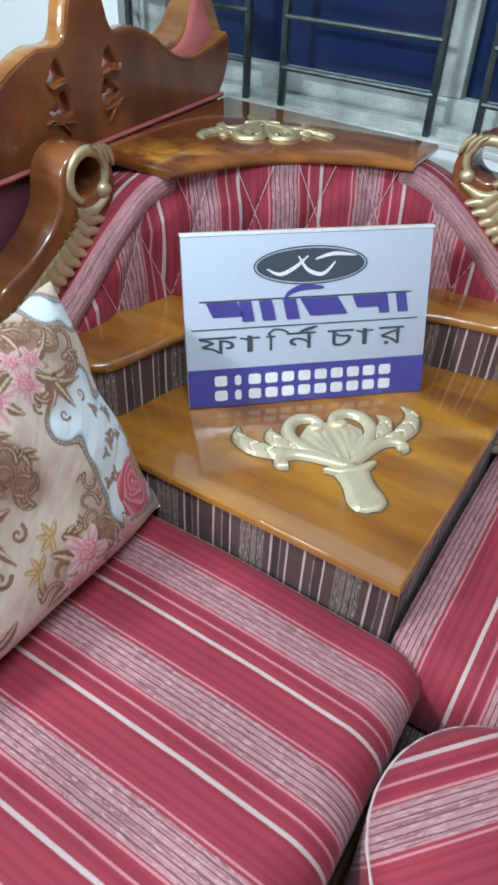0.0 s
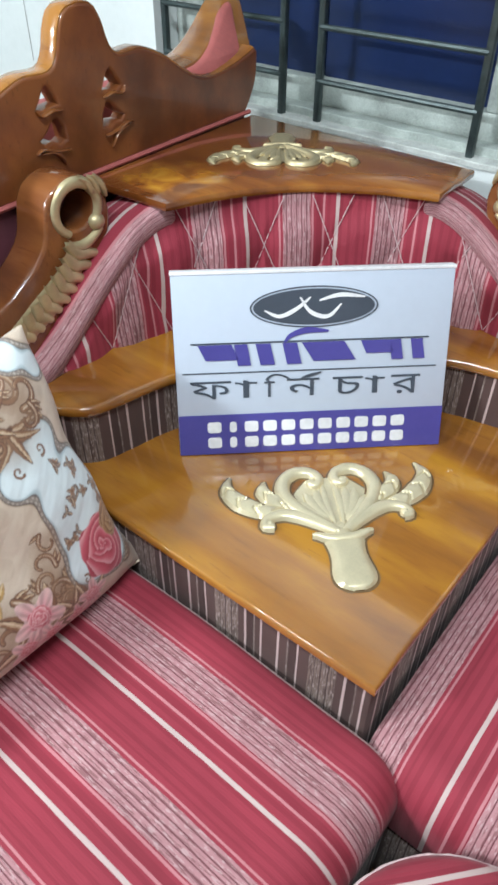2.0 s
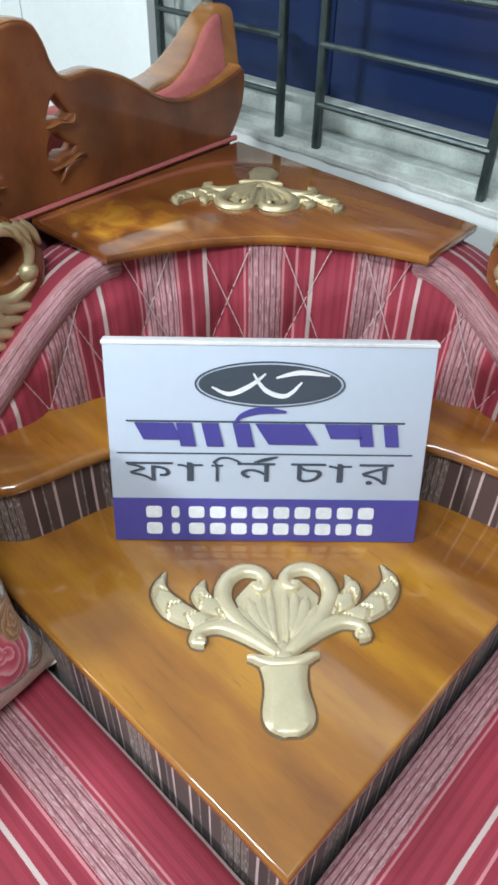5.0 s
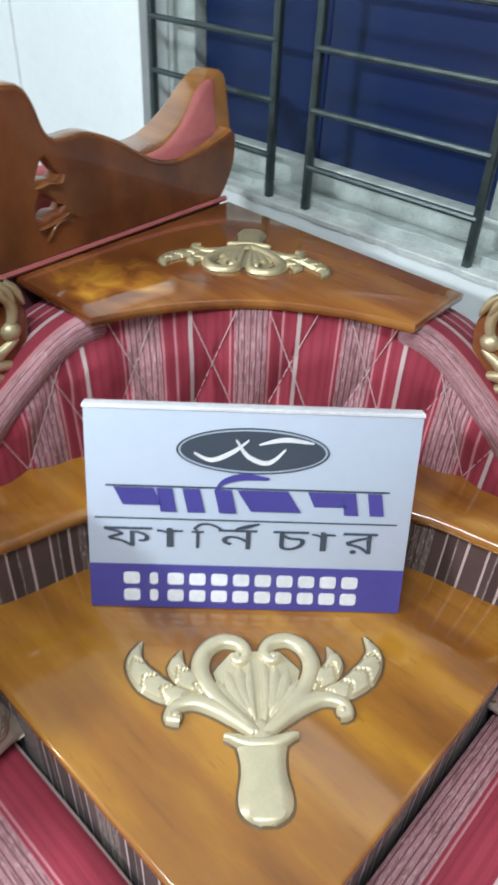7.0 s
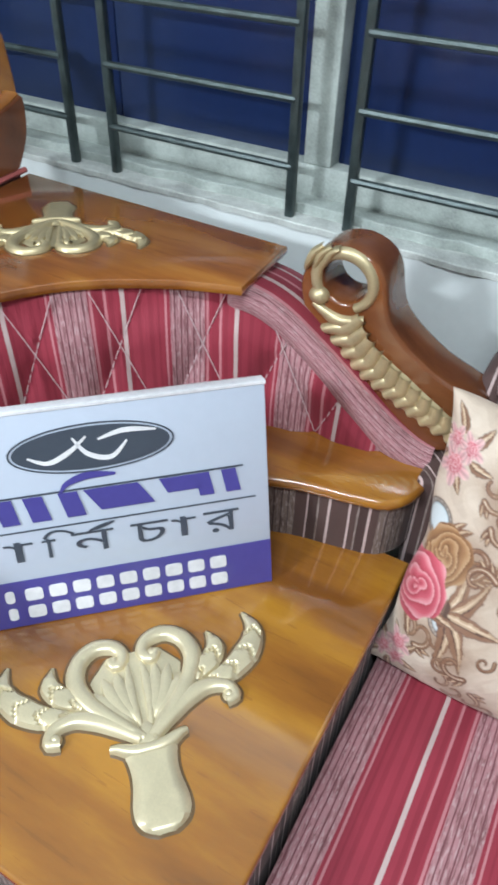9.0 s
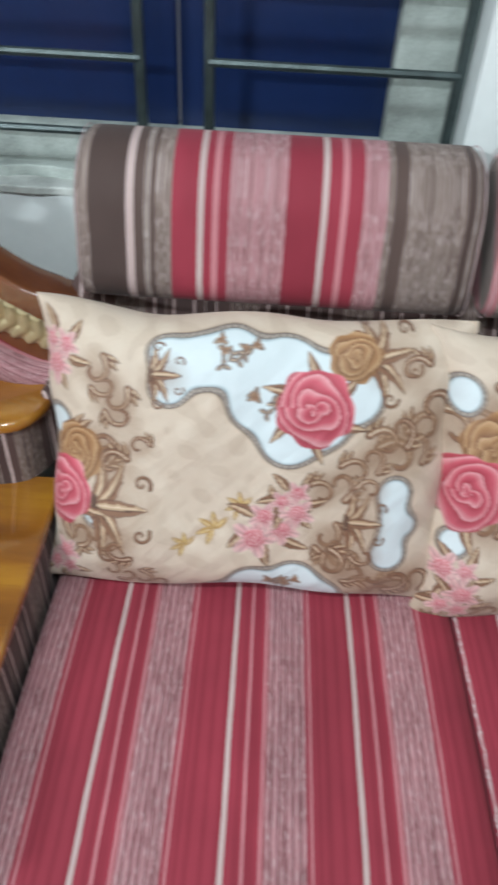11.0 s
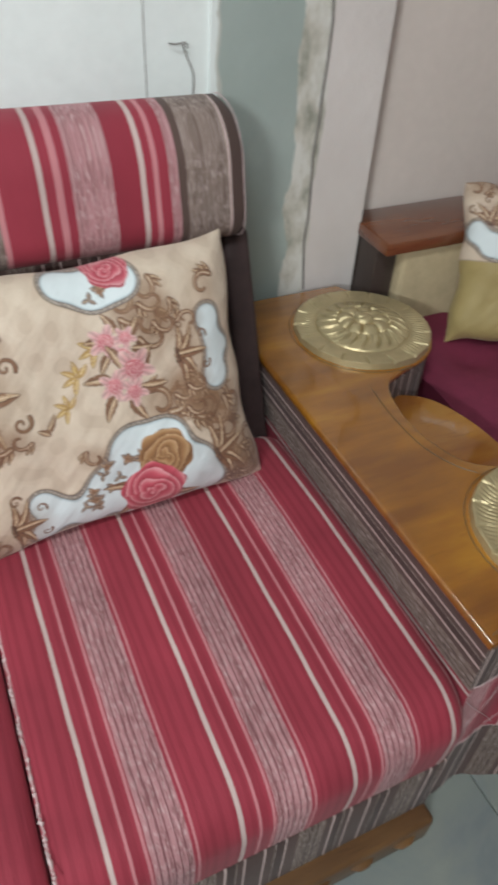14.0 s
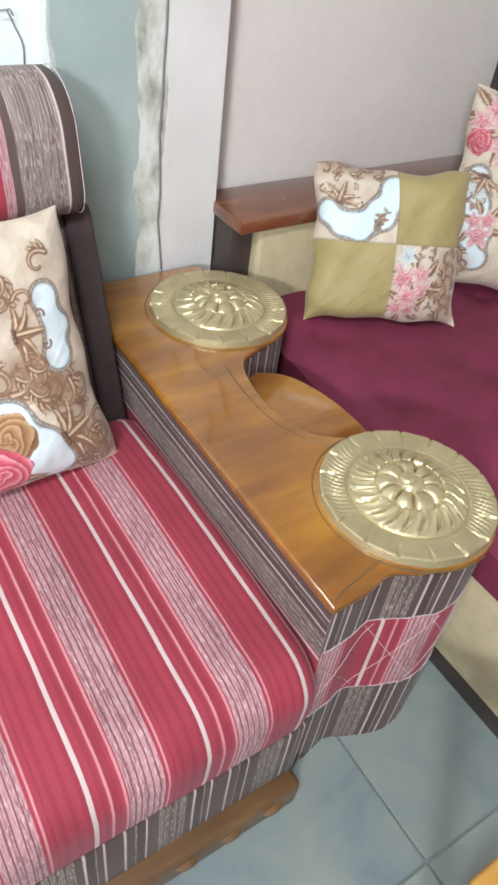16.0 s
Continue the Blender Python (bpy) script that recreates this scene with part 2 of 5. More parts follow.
def print_cloth_mat():
    m, t, b = mat("printed_cushion_cloth", 0.58)
    b.inputs["Sheen Weight"].default_value = 0.15
    at = t.nodes.new("ShaderNodeAttribute")
    at.attribute_name = "print"
    uv = coords(t)
    weave = noise_(t, scaled(t, uv, 700, 700, 1), 1.0, 1.0)
    col = mix_(t, 0.12, at.outputs["Color"], ramp_(t, weave, [(0.3, (0.2, 0.2, 0.2)), (0.7, (0.8, 0.8, 0.8))]), "OVERLAY")
    link(t, col, b.inputs["Base Color"])
    fold = noise_(t, uv, 13, 2.0)
    warp = t.nodes.new("ShaderNodeVectorRotate")
    warp.inputs["Angle"].default_value = 0.8
    link(t, uv, warp.inputs["Vector"])
    crease = noise_(t, scaled(t, warp.outputs[0], 34, 7, 1), 1.0, 2.0)
    fold = math_(t, "ADD", fold, math_(t, "MULTIPLY", crease, 0.55))
    bump_(t, b, math_(t, "ADD", fold, math_(t, "MULTIPLY", weave, 0.05)), 0.6, 0.014)
    return m


print_cloth = print_cloth_mat()


def pillar_paint():
    """Grey-green paint that ends in a ragged damp edge on pale plaster."""
    m, t, b = mat("green_paint_and_plaster", 0.75)
    v = coords(t, "Object")
    sep = t.nodes.new("ShaderNodeSeparateXYZ")
    link(t, v, sep.inputs[0])
    edge = math_(t, "ADD", sep.outputs[0], math_(t, "MULTIPLY", math_(t, "SUBTRACT", noise_(t, scaled(t, v, 18, 18, 9), 1.0, 4.0), 0.5), 0.05))
    green = ramp_(t, noise_(t, v, 4, 4.0), [(0.3, (0.33, 0.385, 0.365)), (0.7, (0.39, 0.445, 0.425))])
    damp = ramp_(t, noise_(t, scaled(t, v, 22, 22, 10), 1.0, 5.0), [(0.38, (0.3, 0.3, 0.25)), (0.5, (0.55, 0.52, 0.46)), (0.6, (0.68, 0.66, 0.62))])
    pale = ramp_(t, noise_(t, v, 5, 4.0), [(0.3, (0.66, 0.6, 0.58)), (0.7, (0.74, 0.68, 0.66))])
    col = mix_(t, math_(t, "GREATER_THAN", edge, 1.345), green, damp)
    col = mix_(t, math_(t, "GREATER_THAN", edge, 1.405), col, pale)
    chip = math_(t, "ADD", sep.outputs[0], math_(t, "MULTIPLY", math_(t, "SUBTRACT", noise_(t, scaled(t, v, 26, 26, 15), 1.0, 4.0), 0.5), 0.034))
    col = mix_(t, math_(t, "LESS_THAN", chip, 1.186), col, (0.5, 0.5, 0.46))
    col = mix_(t, math_(t, "LESS_THAN", chip, 1.179), col, (0.76, 0.8, 0.79))
    link(t, col, b.inputs["Base Color"])
    bump_(t, b, noise_(t, v, 40, 4.0), 0.4, 0.004)
    return m


pillar = pillar_paint()
wood_crest = wood("glossy_red_brown_wood", (0.12, 0.034, 0.011), (0.195, 0.058, 0.018), (0.26, 0.085, 0.024), 0.3, coat=0.25)
wood_horn = wood("glossy_amber_wood", (0.17, 0.055, 0.012), (0.29, 0.105, 0.02), (0.4, 0.165, 0.03), 0.18, coat=0.5)
wood_scroll = wood("glossy_brown_wood", (0.12, 0.036, 0.012), (0.2, 0.064, 0.02), (0.28, 0.1, 0.03), 0.2, coat=0.5)
pink_cloth = plain("rose_pink_cloth", (0.42, 0.11, 0.1), 0.7)
maroon_dark = plain("dark_maroon_cloth", (0.095, 0.022, 0.032), 0.7)
pale_print = plain("white_print", (0.8, 0.8, 0.82), 0.4)
thread = plain("pale_stitch_thread", (0.6, 0.45, 0.45), 0.8)
# dark brown that stands in for shade beside carving and in grooves
recess_shade = plain("dark_recess_shade", (0.13, 0.075, 0.03), 0.4)
cable_grey = plain("grey_cable", (0.22, 0.2, 0.19), 0.6)
black_wood = plain("black_brown_wood", (0.05, 0.035, 0.03), 0.4)
table_rim = wood("yellow_table_wood", (0.3, 0.12, 0.02), (0.48, 0.23, 0.04), (0.6, 0.33, 0.07))
frame_white = plain("chipped_white_paint", (0.54, 0.56, 0.53), 0.65, 0, 0.32, 15.0, 0.5)
# ---------------------------------------------------------------- building helpers
def finish(name, bm, material, uv=None, smooth=True):
    if uv:
        lay = bm.loops.layers.uv.verify()
        bm.normal_update()
        for f in bm.faces:
            for lp in f.loops:
                lp[lay].uv = uv(lp.vert.co, f.normal)
    bm.normal_update()
    me = bpy.data.meshes.new(name)
    bm.to_mesh(me)
    bm.free()
    if smooth:
        for p in me.polygons:
            p.use_smooth = True
        me.set_sharp_from_angle(angle=radians(38))
    me.materials.append(material)
    return new(name, me)


def level(ob, axis):
    for p in ob.data.polygons:
        if abs(p.normal[axis]) > 0.995:
            p.use_smooth = False
    return ob


def thing(name, at, label, category, group="", kind=""):
    e = new(name)
    e.location = at
    e.empty_display_size = 0.05
    return tagged(e, label, category, group, kind)


def part(name, bm, material, parent, label="", uv=None, smooth=True):
    ob = finish(name, bm, material, uv, smooth)
    ob.parent = parent
    ob.matrix_parent_inverse = Matrix.Translation(-parent.location) if parent.type == "EMPTY" else Matrix()
    return tagged(ob, label) if label else ob


def box(lo, hi, bevel=0.0, segs=2, bm=None):
    own = bmesh.new()
    bmesh.ops.create_cube(own, size=1)
    for v in own.verts:
        v.co = Vector([lo[i] + (v.co[i] + 0.5) * (hi[i] - lo[i]) for i in range(3)])
    if bevel:
        bmesh.ops.bevel(own, geom=own.edges[:], offset=bevel, segments=segs, affect="EDGES", profile=0.5)
    if bm is None:
        return own
    return merge(bm, own)


def merge(bm, own):
    me = bpy.data.meshes.new("tmp")
    own.to_mesh(me)
    own.free()
    bm.from_mesh(me)
    bpy.data.meshes.remove(me)
    return bm


def slab(outline, z0, z1, bevel=0.0, segs=2, bevel_bottom=False):
    """A flat board with the outline (x, y), from z0 to z1."""
    bm = bmesh.new()
    vs = [bm.verts.new((x, y, z0)) for x, y in outline]
    f = bm.faces.new(vs)
    f.normal_update()
    if f.normal.z > 0:
        f.normal_flip()
    top = bmesh.ops.extrude_face_region(bm, geom=[f])
    tv = [g for g in top["geom"] if isinstance(g, bmesh.types.BMVert)]
    for v in tv:
        v.co.z = z1
    bmesh.ops.recalc_face_normals(bm, faces=bm.faces[:])
    if bevel:
        es = [e for e in bm.edges if all(abs(v.co.z - z1) < 1e-6 for v in e.verts)]
        if bevel_bottom:
            es += [e for e in bm.edges if all(abs(v.co.z - z0) < 1e-6 for v in e.verts)]
        bmesh.ops.bevel(bm, geom=es, offset=bevel, segments=segs, affect="EDGES", profile=0.5)
    return bm


def sweep(profile, path, closed_profile=True):
    """A cross-section (a, b) carried along places given as (point, a_axis, b_axis)."""
    bm = bmesh.new()
    rings = []
    for p, ax, bx in path:
        rings.append([bm.verts.new(Vector(p) + Vector(ax) * a + Vector(bx) * b) for a, b in profile])
    n = len(profile)
    for r, s in zip(rings, rings[1:]):
        for i in range(n if closed_profile else n - 1):
            bm.faces.new((r[i], r[(i + 1) % n], s[(i + 1) % n], s[i]))
    if closed_profile:
        bm.faces.new(rings[0])
        bm.faces.new(rings[-1][::-1])
    bmesh.ops.recalc_face_normals(bm, faces=bm.faces[:])
    return bm


def rounded(w, h, r, n=5):
    """A rectangle's outline, 0..w by 0..h, with rounded corners."""
    pts = []
    for cx, cy, a0 in ((w - r, r, -90), (w - r, h - r, 0), (r, h - r, 90), (r, r, 180)):
        for i in range(n + 1):
            a = radians(a0 + 90 * i / n)
            pts.append((cx + r * math.cos(a), cy + r * math.sin(a)))
    return pts


def tube(points, radius, sides=8, closed=False):
    """A round bar through points; radius may be a list."""
    bm = bmesh.new()
    pts = [Vector(p) for p in points]
    rings = []
    for i, p in enumerate(pts):
        d = (pts[min(i + 1, len(pts) - 1)] - pts[max(i - 1, 0)]).normalized()
        up = Vector((0, 0, 1)) if abs(d.z) < 0.9 else Vector((1, 0, 0))
        a = d.cross(up).normalized()
        b = d.cross(a)
        r = radius[i] if isinstance(radius, (list, tuple)) else radius
        rings.append([bm.verts.new(p + (a * math.cos(k * math.tau / sides) + b * math.sin(k * math.tau / sides)) * r) for k in range(sides)])
    for r, s in zip(rings, rings[1:]):
        for k in range(sides):
            bm.faces.new((r[k], r[(k + 1) % sides], s[(k + 1) % sides], s[k]))
    bm.faces.new(rings[0])
    bm.faces.new(rings[-1][::-1])
    bmesh.ops.recalc_face_normals(bm, faces=bm.faces[:])
    return bm


def mirror_xy(bm):
    """Mirrors across the diagonal of the corner: (x, y) to (-y, -x)."""
    for v in bm.verts:
        v.co.x, v.co.y = -v.co.y, -v.co.x
    bmesh.ops.reverse_faces(bm, faces=bm.faces[:])
    return bm


def densify(pts, n):
    """n points evenly along a smooth curve through pts."""
    out, fine, m = [], [], len(pts)
    for i in range(m - 1):
        p0, p1, p2, p3 = (Vector(pts[max(i - 1, 0)]), Vector(pts[i]), Vector(pts[i + 1]), Vector(pts[min(i + 2, m - 1)]))
        for k in range(12):
            s = k / 12
            fine.append(0.5 * ((2 * p1) + (p2 - p0) * s + (2 * p0 - 5 * p1 + 4 * p2 - p3) * s * s + (3 * p1 - p0 - 3 * p2 + p3) * s ** 3))
    fine.append(Vector(pts[-1]))
    L = [0]
    for a, b in zip(fine, fine[1:]):
        L.append(L[-1] + (b - a).length)
    j = 0
    for i in range(n):
        d = L[-1] * i / (n - 1)
        while j < len(L) - 2 and L[j + 1] < d:
            j += 1
        s = (d - L[j]) / max(1e-9, L[j + 1] - L[j])
        out.append(tuple(fine[j].lerp(fine[j + 1], s)))
    return out


def plate(loops, depth, bevel=0.0):
    """A flat plate from closed outlines (a, b); inner loops are holes. It lies in x and y, from z 0 to depth."""
    cu = bpy.data.curves.new("outline", "CURVE")
    cu.dimensions, cu.fill_mode, cu.extrude = "2D", "BOTH", depth / 2 - bevel
    cu.bevel_depth, cu.bevel_resolution, cu.offset = bevel, 2, -bevel
    for lp in loops:
        sp = cu.splines.new("POLY")
        sp.points.add(len(lp) - 1)
        sp.use_cyclic_u = True
        for p, (x, y) in zip(sp.points, lp):
            p.co = (x, y, 0, 1)
    ob = bpy.data.objects.new("outline", cu)
    scene.collection.objects.link(ob)
    bpy.context.view_layer.update()
    me = bpy.data.meshes.new_from_object(ob.evaluated_get(bpy.context.evaluated_depsgraph_get()))
    bm = bmesh.new()
    bm.from_mesh(me)
    bpy.data.objects.remove(ob)
    bpy.data.curves.remove(cu)
    bpy.data.meshes.remove(me)
    bmesh.ops.remove_doubles(bm, verts=bm.verts[:], dist=1e-6)
    for v in bm.verts:
        v.co.z += depth / 2
    return bm


def ridge(bm, path, widths, height, ribs=0, n=28, rib_depth=0.7, flat=0.8):
    """A domed, carved strip laid on z = 0 along path (x, y)."""
    pts = densify(path, n)
    ws = np.interp(np.linspace(0, 1, n), np.linspace(0, 1, len(widths)), widths)
    rows = []
    for i, (x, y) in enumerate(pts):
        a, b = pts[max(0, i - 1)], pts[min(n - 1, i + 1)]
        d = Vector((b[0] - a[0], b[1] - a[1]))
        d = d.normalized() if d.length > 1e-9 else Vector((1, 0))
        nx, ny = -d.y, d.x
        w = max(0.0004, float(ws[i]))
        row = []
        for k in range(9):
            s = k / 4 - 1
            dome = math.sqrt(max(0, 1 - s * s)) ** flat
            h = height * dome * min(1, w / max(widths) * 1.6)
            if ribs:
                q = (i / (n - 1) * ribs + abs(s) * 0.5) % 1.0
                h *= 1 - rib_depth * max(0, 1 - abs(q - 0.5) * 9)
            row.append(bm.verts.new((x + nx * w * s, y + ny * w * s, h)))
        rows.append(row)
    for r, q in zip(rows, rows[1:]):
        for k in range(8):
            bm.faces.new((r[k], r[k + 1], q[k + 1], q[k]))
    return bm


def ball(bm, x, y, r, h):
    own = bmesh.new()
    bmesh.ops.create_uvsphere(own, u_segments=14, v_segments=8, radius=1)
    for v in own.verts:
        v.co = Vector((x + v.co.x * r, y + v.co.y * r, max(0, v.co.z) * h))
    return merge(bm, own)


def turned_up(bm):
    bmesh.ops.recalc_face_normals(bm, faces=bm.faces[:])
    bm.normal_update()
    for f in bm.faces:
        if f.normal.z < -0.001:
            f.normal_flip()
    return bm


# ---------------------------------------------------------------- room
WALL_Y, SILL, WIN_L, WIN_R, WIN_TOP = 0.94, 0.80, -1.32, 0.575, 2.05


def structure(name, bm, material, label, uv=None):
    return tagged(finish(name, bm, material, uv, smooth=False), label, name.split("_")[0], kind="structure")


floor = structure("floor", box((-3.0, -3.4, -0.1), (3.6, 1.3, -0.006)), grout, "blue-grey marbled square floor tiles with dark joints")
structure("ceiling", box((-3.0, -3.4, 2.8), (3.6, 1.3, 2.9)), ceiling_paint, "plain off-white painted ceiling")
structure("wall_west", box((-3.15, -3.4, 0), (-3.0, 1.3, 2.8)), wall_white, "white painted side wall")
structure("wall_east", box((3.6, -3.4, 0), (3.75, 1.3, 2.8)), wall_beige, "beige painted side wall")
structure("wall_south", box((-3.0, -3.55, 0), (3.6, -3.4, 2.8)), wall_white, "white painted rear wall")
FACE_Y = 0.978
bm = box((-3.0, FACE_Y, 0), (WIN_L, 1.14, 2.8))
box((WIN_L, FACE_Y, 0), (WIN_R, 1.14, SILL), bm=bm)
box((WIN_L, FACE_Y, WIN_TOP), (WIN_R, 1.14, 2.8), bm=bm)
box((WIN_R, WALL_Y, 0), (1.168, 1.14, 2.8), bm=bm)
structure("wall_north", bm, wall_white, "white painted wall with a barred window opening")
structure("wall_north_pillar", box((1.168, 0.932, 0), (1.536, 1.14, 2.8)), pillar, "grey-green pillar with a damp-stained plaster edge")
structure("wall_north_beige", box((1.536, 1.0, 0), (3.6, 1.15, 2.8)), wall_beige, "beige painted wall behind the maroon divan")
structure("trim_doorway", box((2.42, 0.955, 0.0), (2.55, 1.0, 2.2), 0.004), black_wood, "dark upright wooden door trim")
# cracks and cables on the wall
for pts, r in (([(1.052, 0.9385, z / 10) for z in range(9, 21)], 0.0008), ([(-1.86, 0.977, z / 10) for z in range(8, 21)], 0.0008)):
    pts = [(x + 0.004 * noise.noise(Vector((z * 3, x, 0))), y, z) for x, y, z in pts]
    structure("wall_crack", tube(pts, r, 5), cable_grey, "hairline crack in the white wall paint")
cable = thing("wall_cable", (1.41, 0.93, 0.4), "thin grey cable running down the plaster pillar", "cable")
part("cable", tube([(1.408 + 0.016 * noise.noise(Vector((z * 0.5, 1.7, 0))) - 0.012 * (1 - z / 26), 0.929, 0.5 + z * 0.06) for z in range(32)], 0.0022, 6), cable_grey, cable)
hook = thing("wall_hook", (1.12, 0.93, 1.0), "bent wire hook and lead on the white wall", "hook")
part("pin", tube([(1.095, 0.938, 1.012), (1.1, 0.925, 1.013), (1.118, 0.922, 1.016), (1.124, 0.928, 1.006)], 0.0014, 6), cable_grey, hook)
part("lead", tube(densify([(1.116, 0.934, 1.014), (1.126, 0.936, 0.99), (1.137, 0.936, 0.965), (1.138, 0.937, 0.94), (1.134, 0.937, 0.9)], 20), 0.0013, 6), cable_grey, hook)
# window: frame, blue sheets, iron bars
win = thing("window_1", (-0.38, 1.06, SILL), "window with pale frame and dark blue sheets", "window", kind="structure")
def chipped(x0, x1, y0, y1, z0, z1, bite, seed):
    """A plaster ledge whose front edge is knocked about."""
    outline = [(x1, y1), (x0, y1)]
    for k in range(121):
        x = x0 + (x1 - x0) * k / 120
        outline.append((x, y0 + bite * max(0.0, 0.3 + noise.noise(Vector((x * 14, seed, 0))) + 0.5 * noise.noise(Vector((x * 50, seed, 1))))))
    return slab(outline, z0, z1, 0.002, 1)


part("window_sill", chipped(WIN_L, WIN_R, 0.972, 1.13, SILL, SILL + 0.012, 0.008, 1.0), frame_white, win, "chipped white sill")
part("sill_step", chipped(WIN_L, WIN_R, 1.012, 1.13, SILL + 0.012, SILL + 0.03, 0.014, 5.0), frame_paint, win, "rough plaster step")
part("window_frame", box((WIN_L, 1.06, SILL + 0.014), (WIN_R, 1.12, SILL + 0.085), 0.004), frame_paint, win, "pale grey-green lower frame")
for x0, x1 in ((-1.225, -0.868), (-0.866, -0.436), (-0.382, 0.13), (0.134, 0.472)):
    part("pane", box((x0, 1.095, SILL + 0.07), (x1, 1.105, WIN_TOP), 0.002), blue_sheet, win, "dark blue sheet")
for x0, x1 in ((WIN_L, -1.225), (-0.436, -0.382), (0.472, WIN_R)):
    part("mullion", box((x0, 1.06, SILL + 0.085), (x1, 1.12, WIN_TOP), 0.004), frame_paint, win)
grill = thing("window_grille", (-0.38, 1.0, SILL + 0.014), "dark iron window grille of welded bars", "grille")
for x in (-1.298, -0.919, -0.814, -0.425, -0.312, 0.086, 0.19, 0.56):
    part("upright", box((x - 0.008, 0.988, SILL + 0.01), (x + 0.008, 1.004, WIN_TOP), 0.003), iron, grill)
for x0, x1 in ((-1.298, -0.919), (-0.814, -0.425), (-0.312, 0.086), (0.19, 0.56)):
    for k in range(11):
        z = 0.899 + 0.108 * k
        part("rung", tube([(x0, 0.992, z), (x1, 0.992, z)], 0.0065, 8), iron, grill)


# ---------------------------------------------------------------- corner sofa wings
SEAT_Z, TOP_Z = 0.40, 0.50


def seat_cushion(x0, x1, front, back, z0, z1):
    """A thick seat cushion with a rolled front edge; stripes run front to back."""
    w = back - front
    prof = [(w, z0), (w, z1 - 0.02), (w - 0.03, z1)]
    for i in range(9):
        prof.append((w - 0.03 + (0.09 - w + 0.03) * (i + 1) / 10, z1 + 0.012 * math.sin(math.pi * (i + 1) / 10)))
    for i in range(9):
        a = radians(90 + 90 * i / 8)
        prof.append((0.07 + 0.07 * math.cos(a), z1 - 0.07 + 0.07 * math.sin(a)))
    prof += [(0.002, z0 + 0.05), (0.006, z0 + 0.015), (0.025, z0)]
    cuts = 24
    bm = sweep(prof, [((x0 + (x1 - x0) * (0.5 - 0.5 * math.cos(math.pi * i / cuts)), front, 0), (0, 1, 0), (0, 0, 1)) for i in range(cuts + 1)])
    for v in bm.verts:
        e = min(v.co.x - x0, x1 - v.co.x)
        if e < 0.025:
            k = (1 - e / 0.025) ** 2
            v.co.z -= 0.014 * k if v.co.z > z0 + 0.05 else 0
            v.co.y += 0.010 * k if v.co.y < front + 0.1 else 0
        v.co.z += 0.003 * noise.noise(v.co * 5) if v.co.z > z1 - 0.05 else 0
    return bm


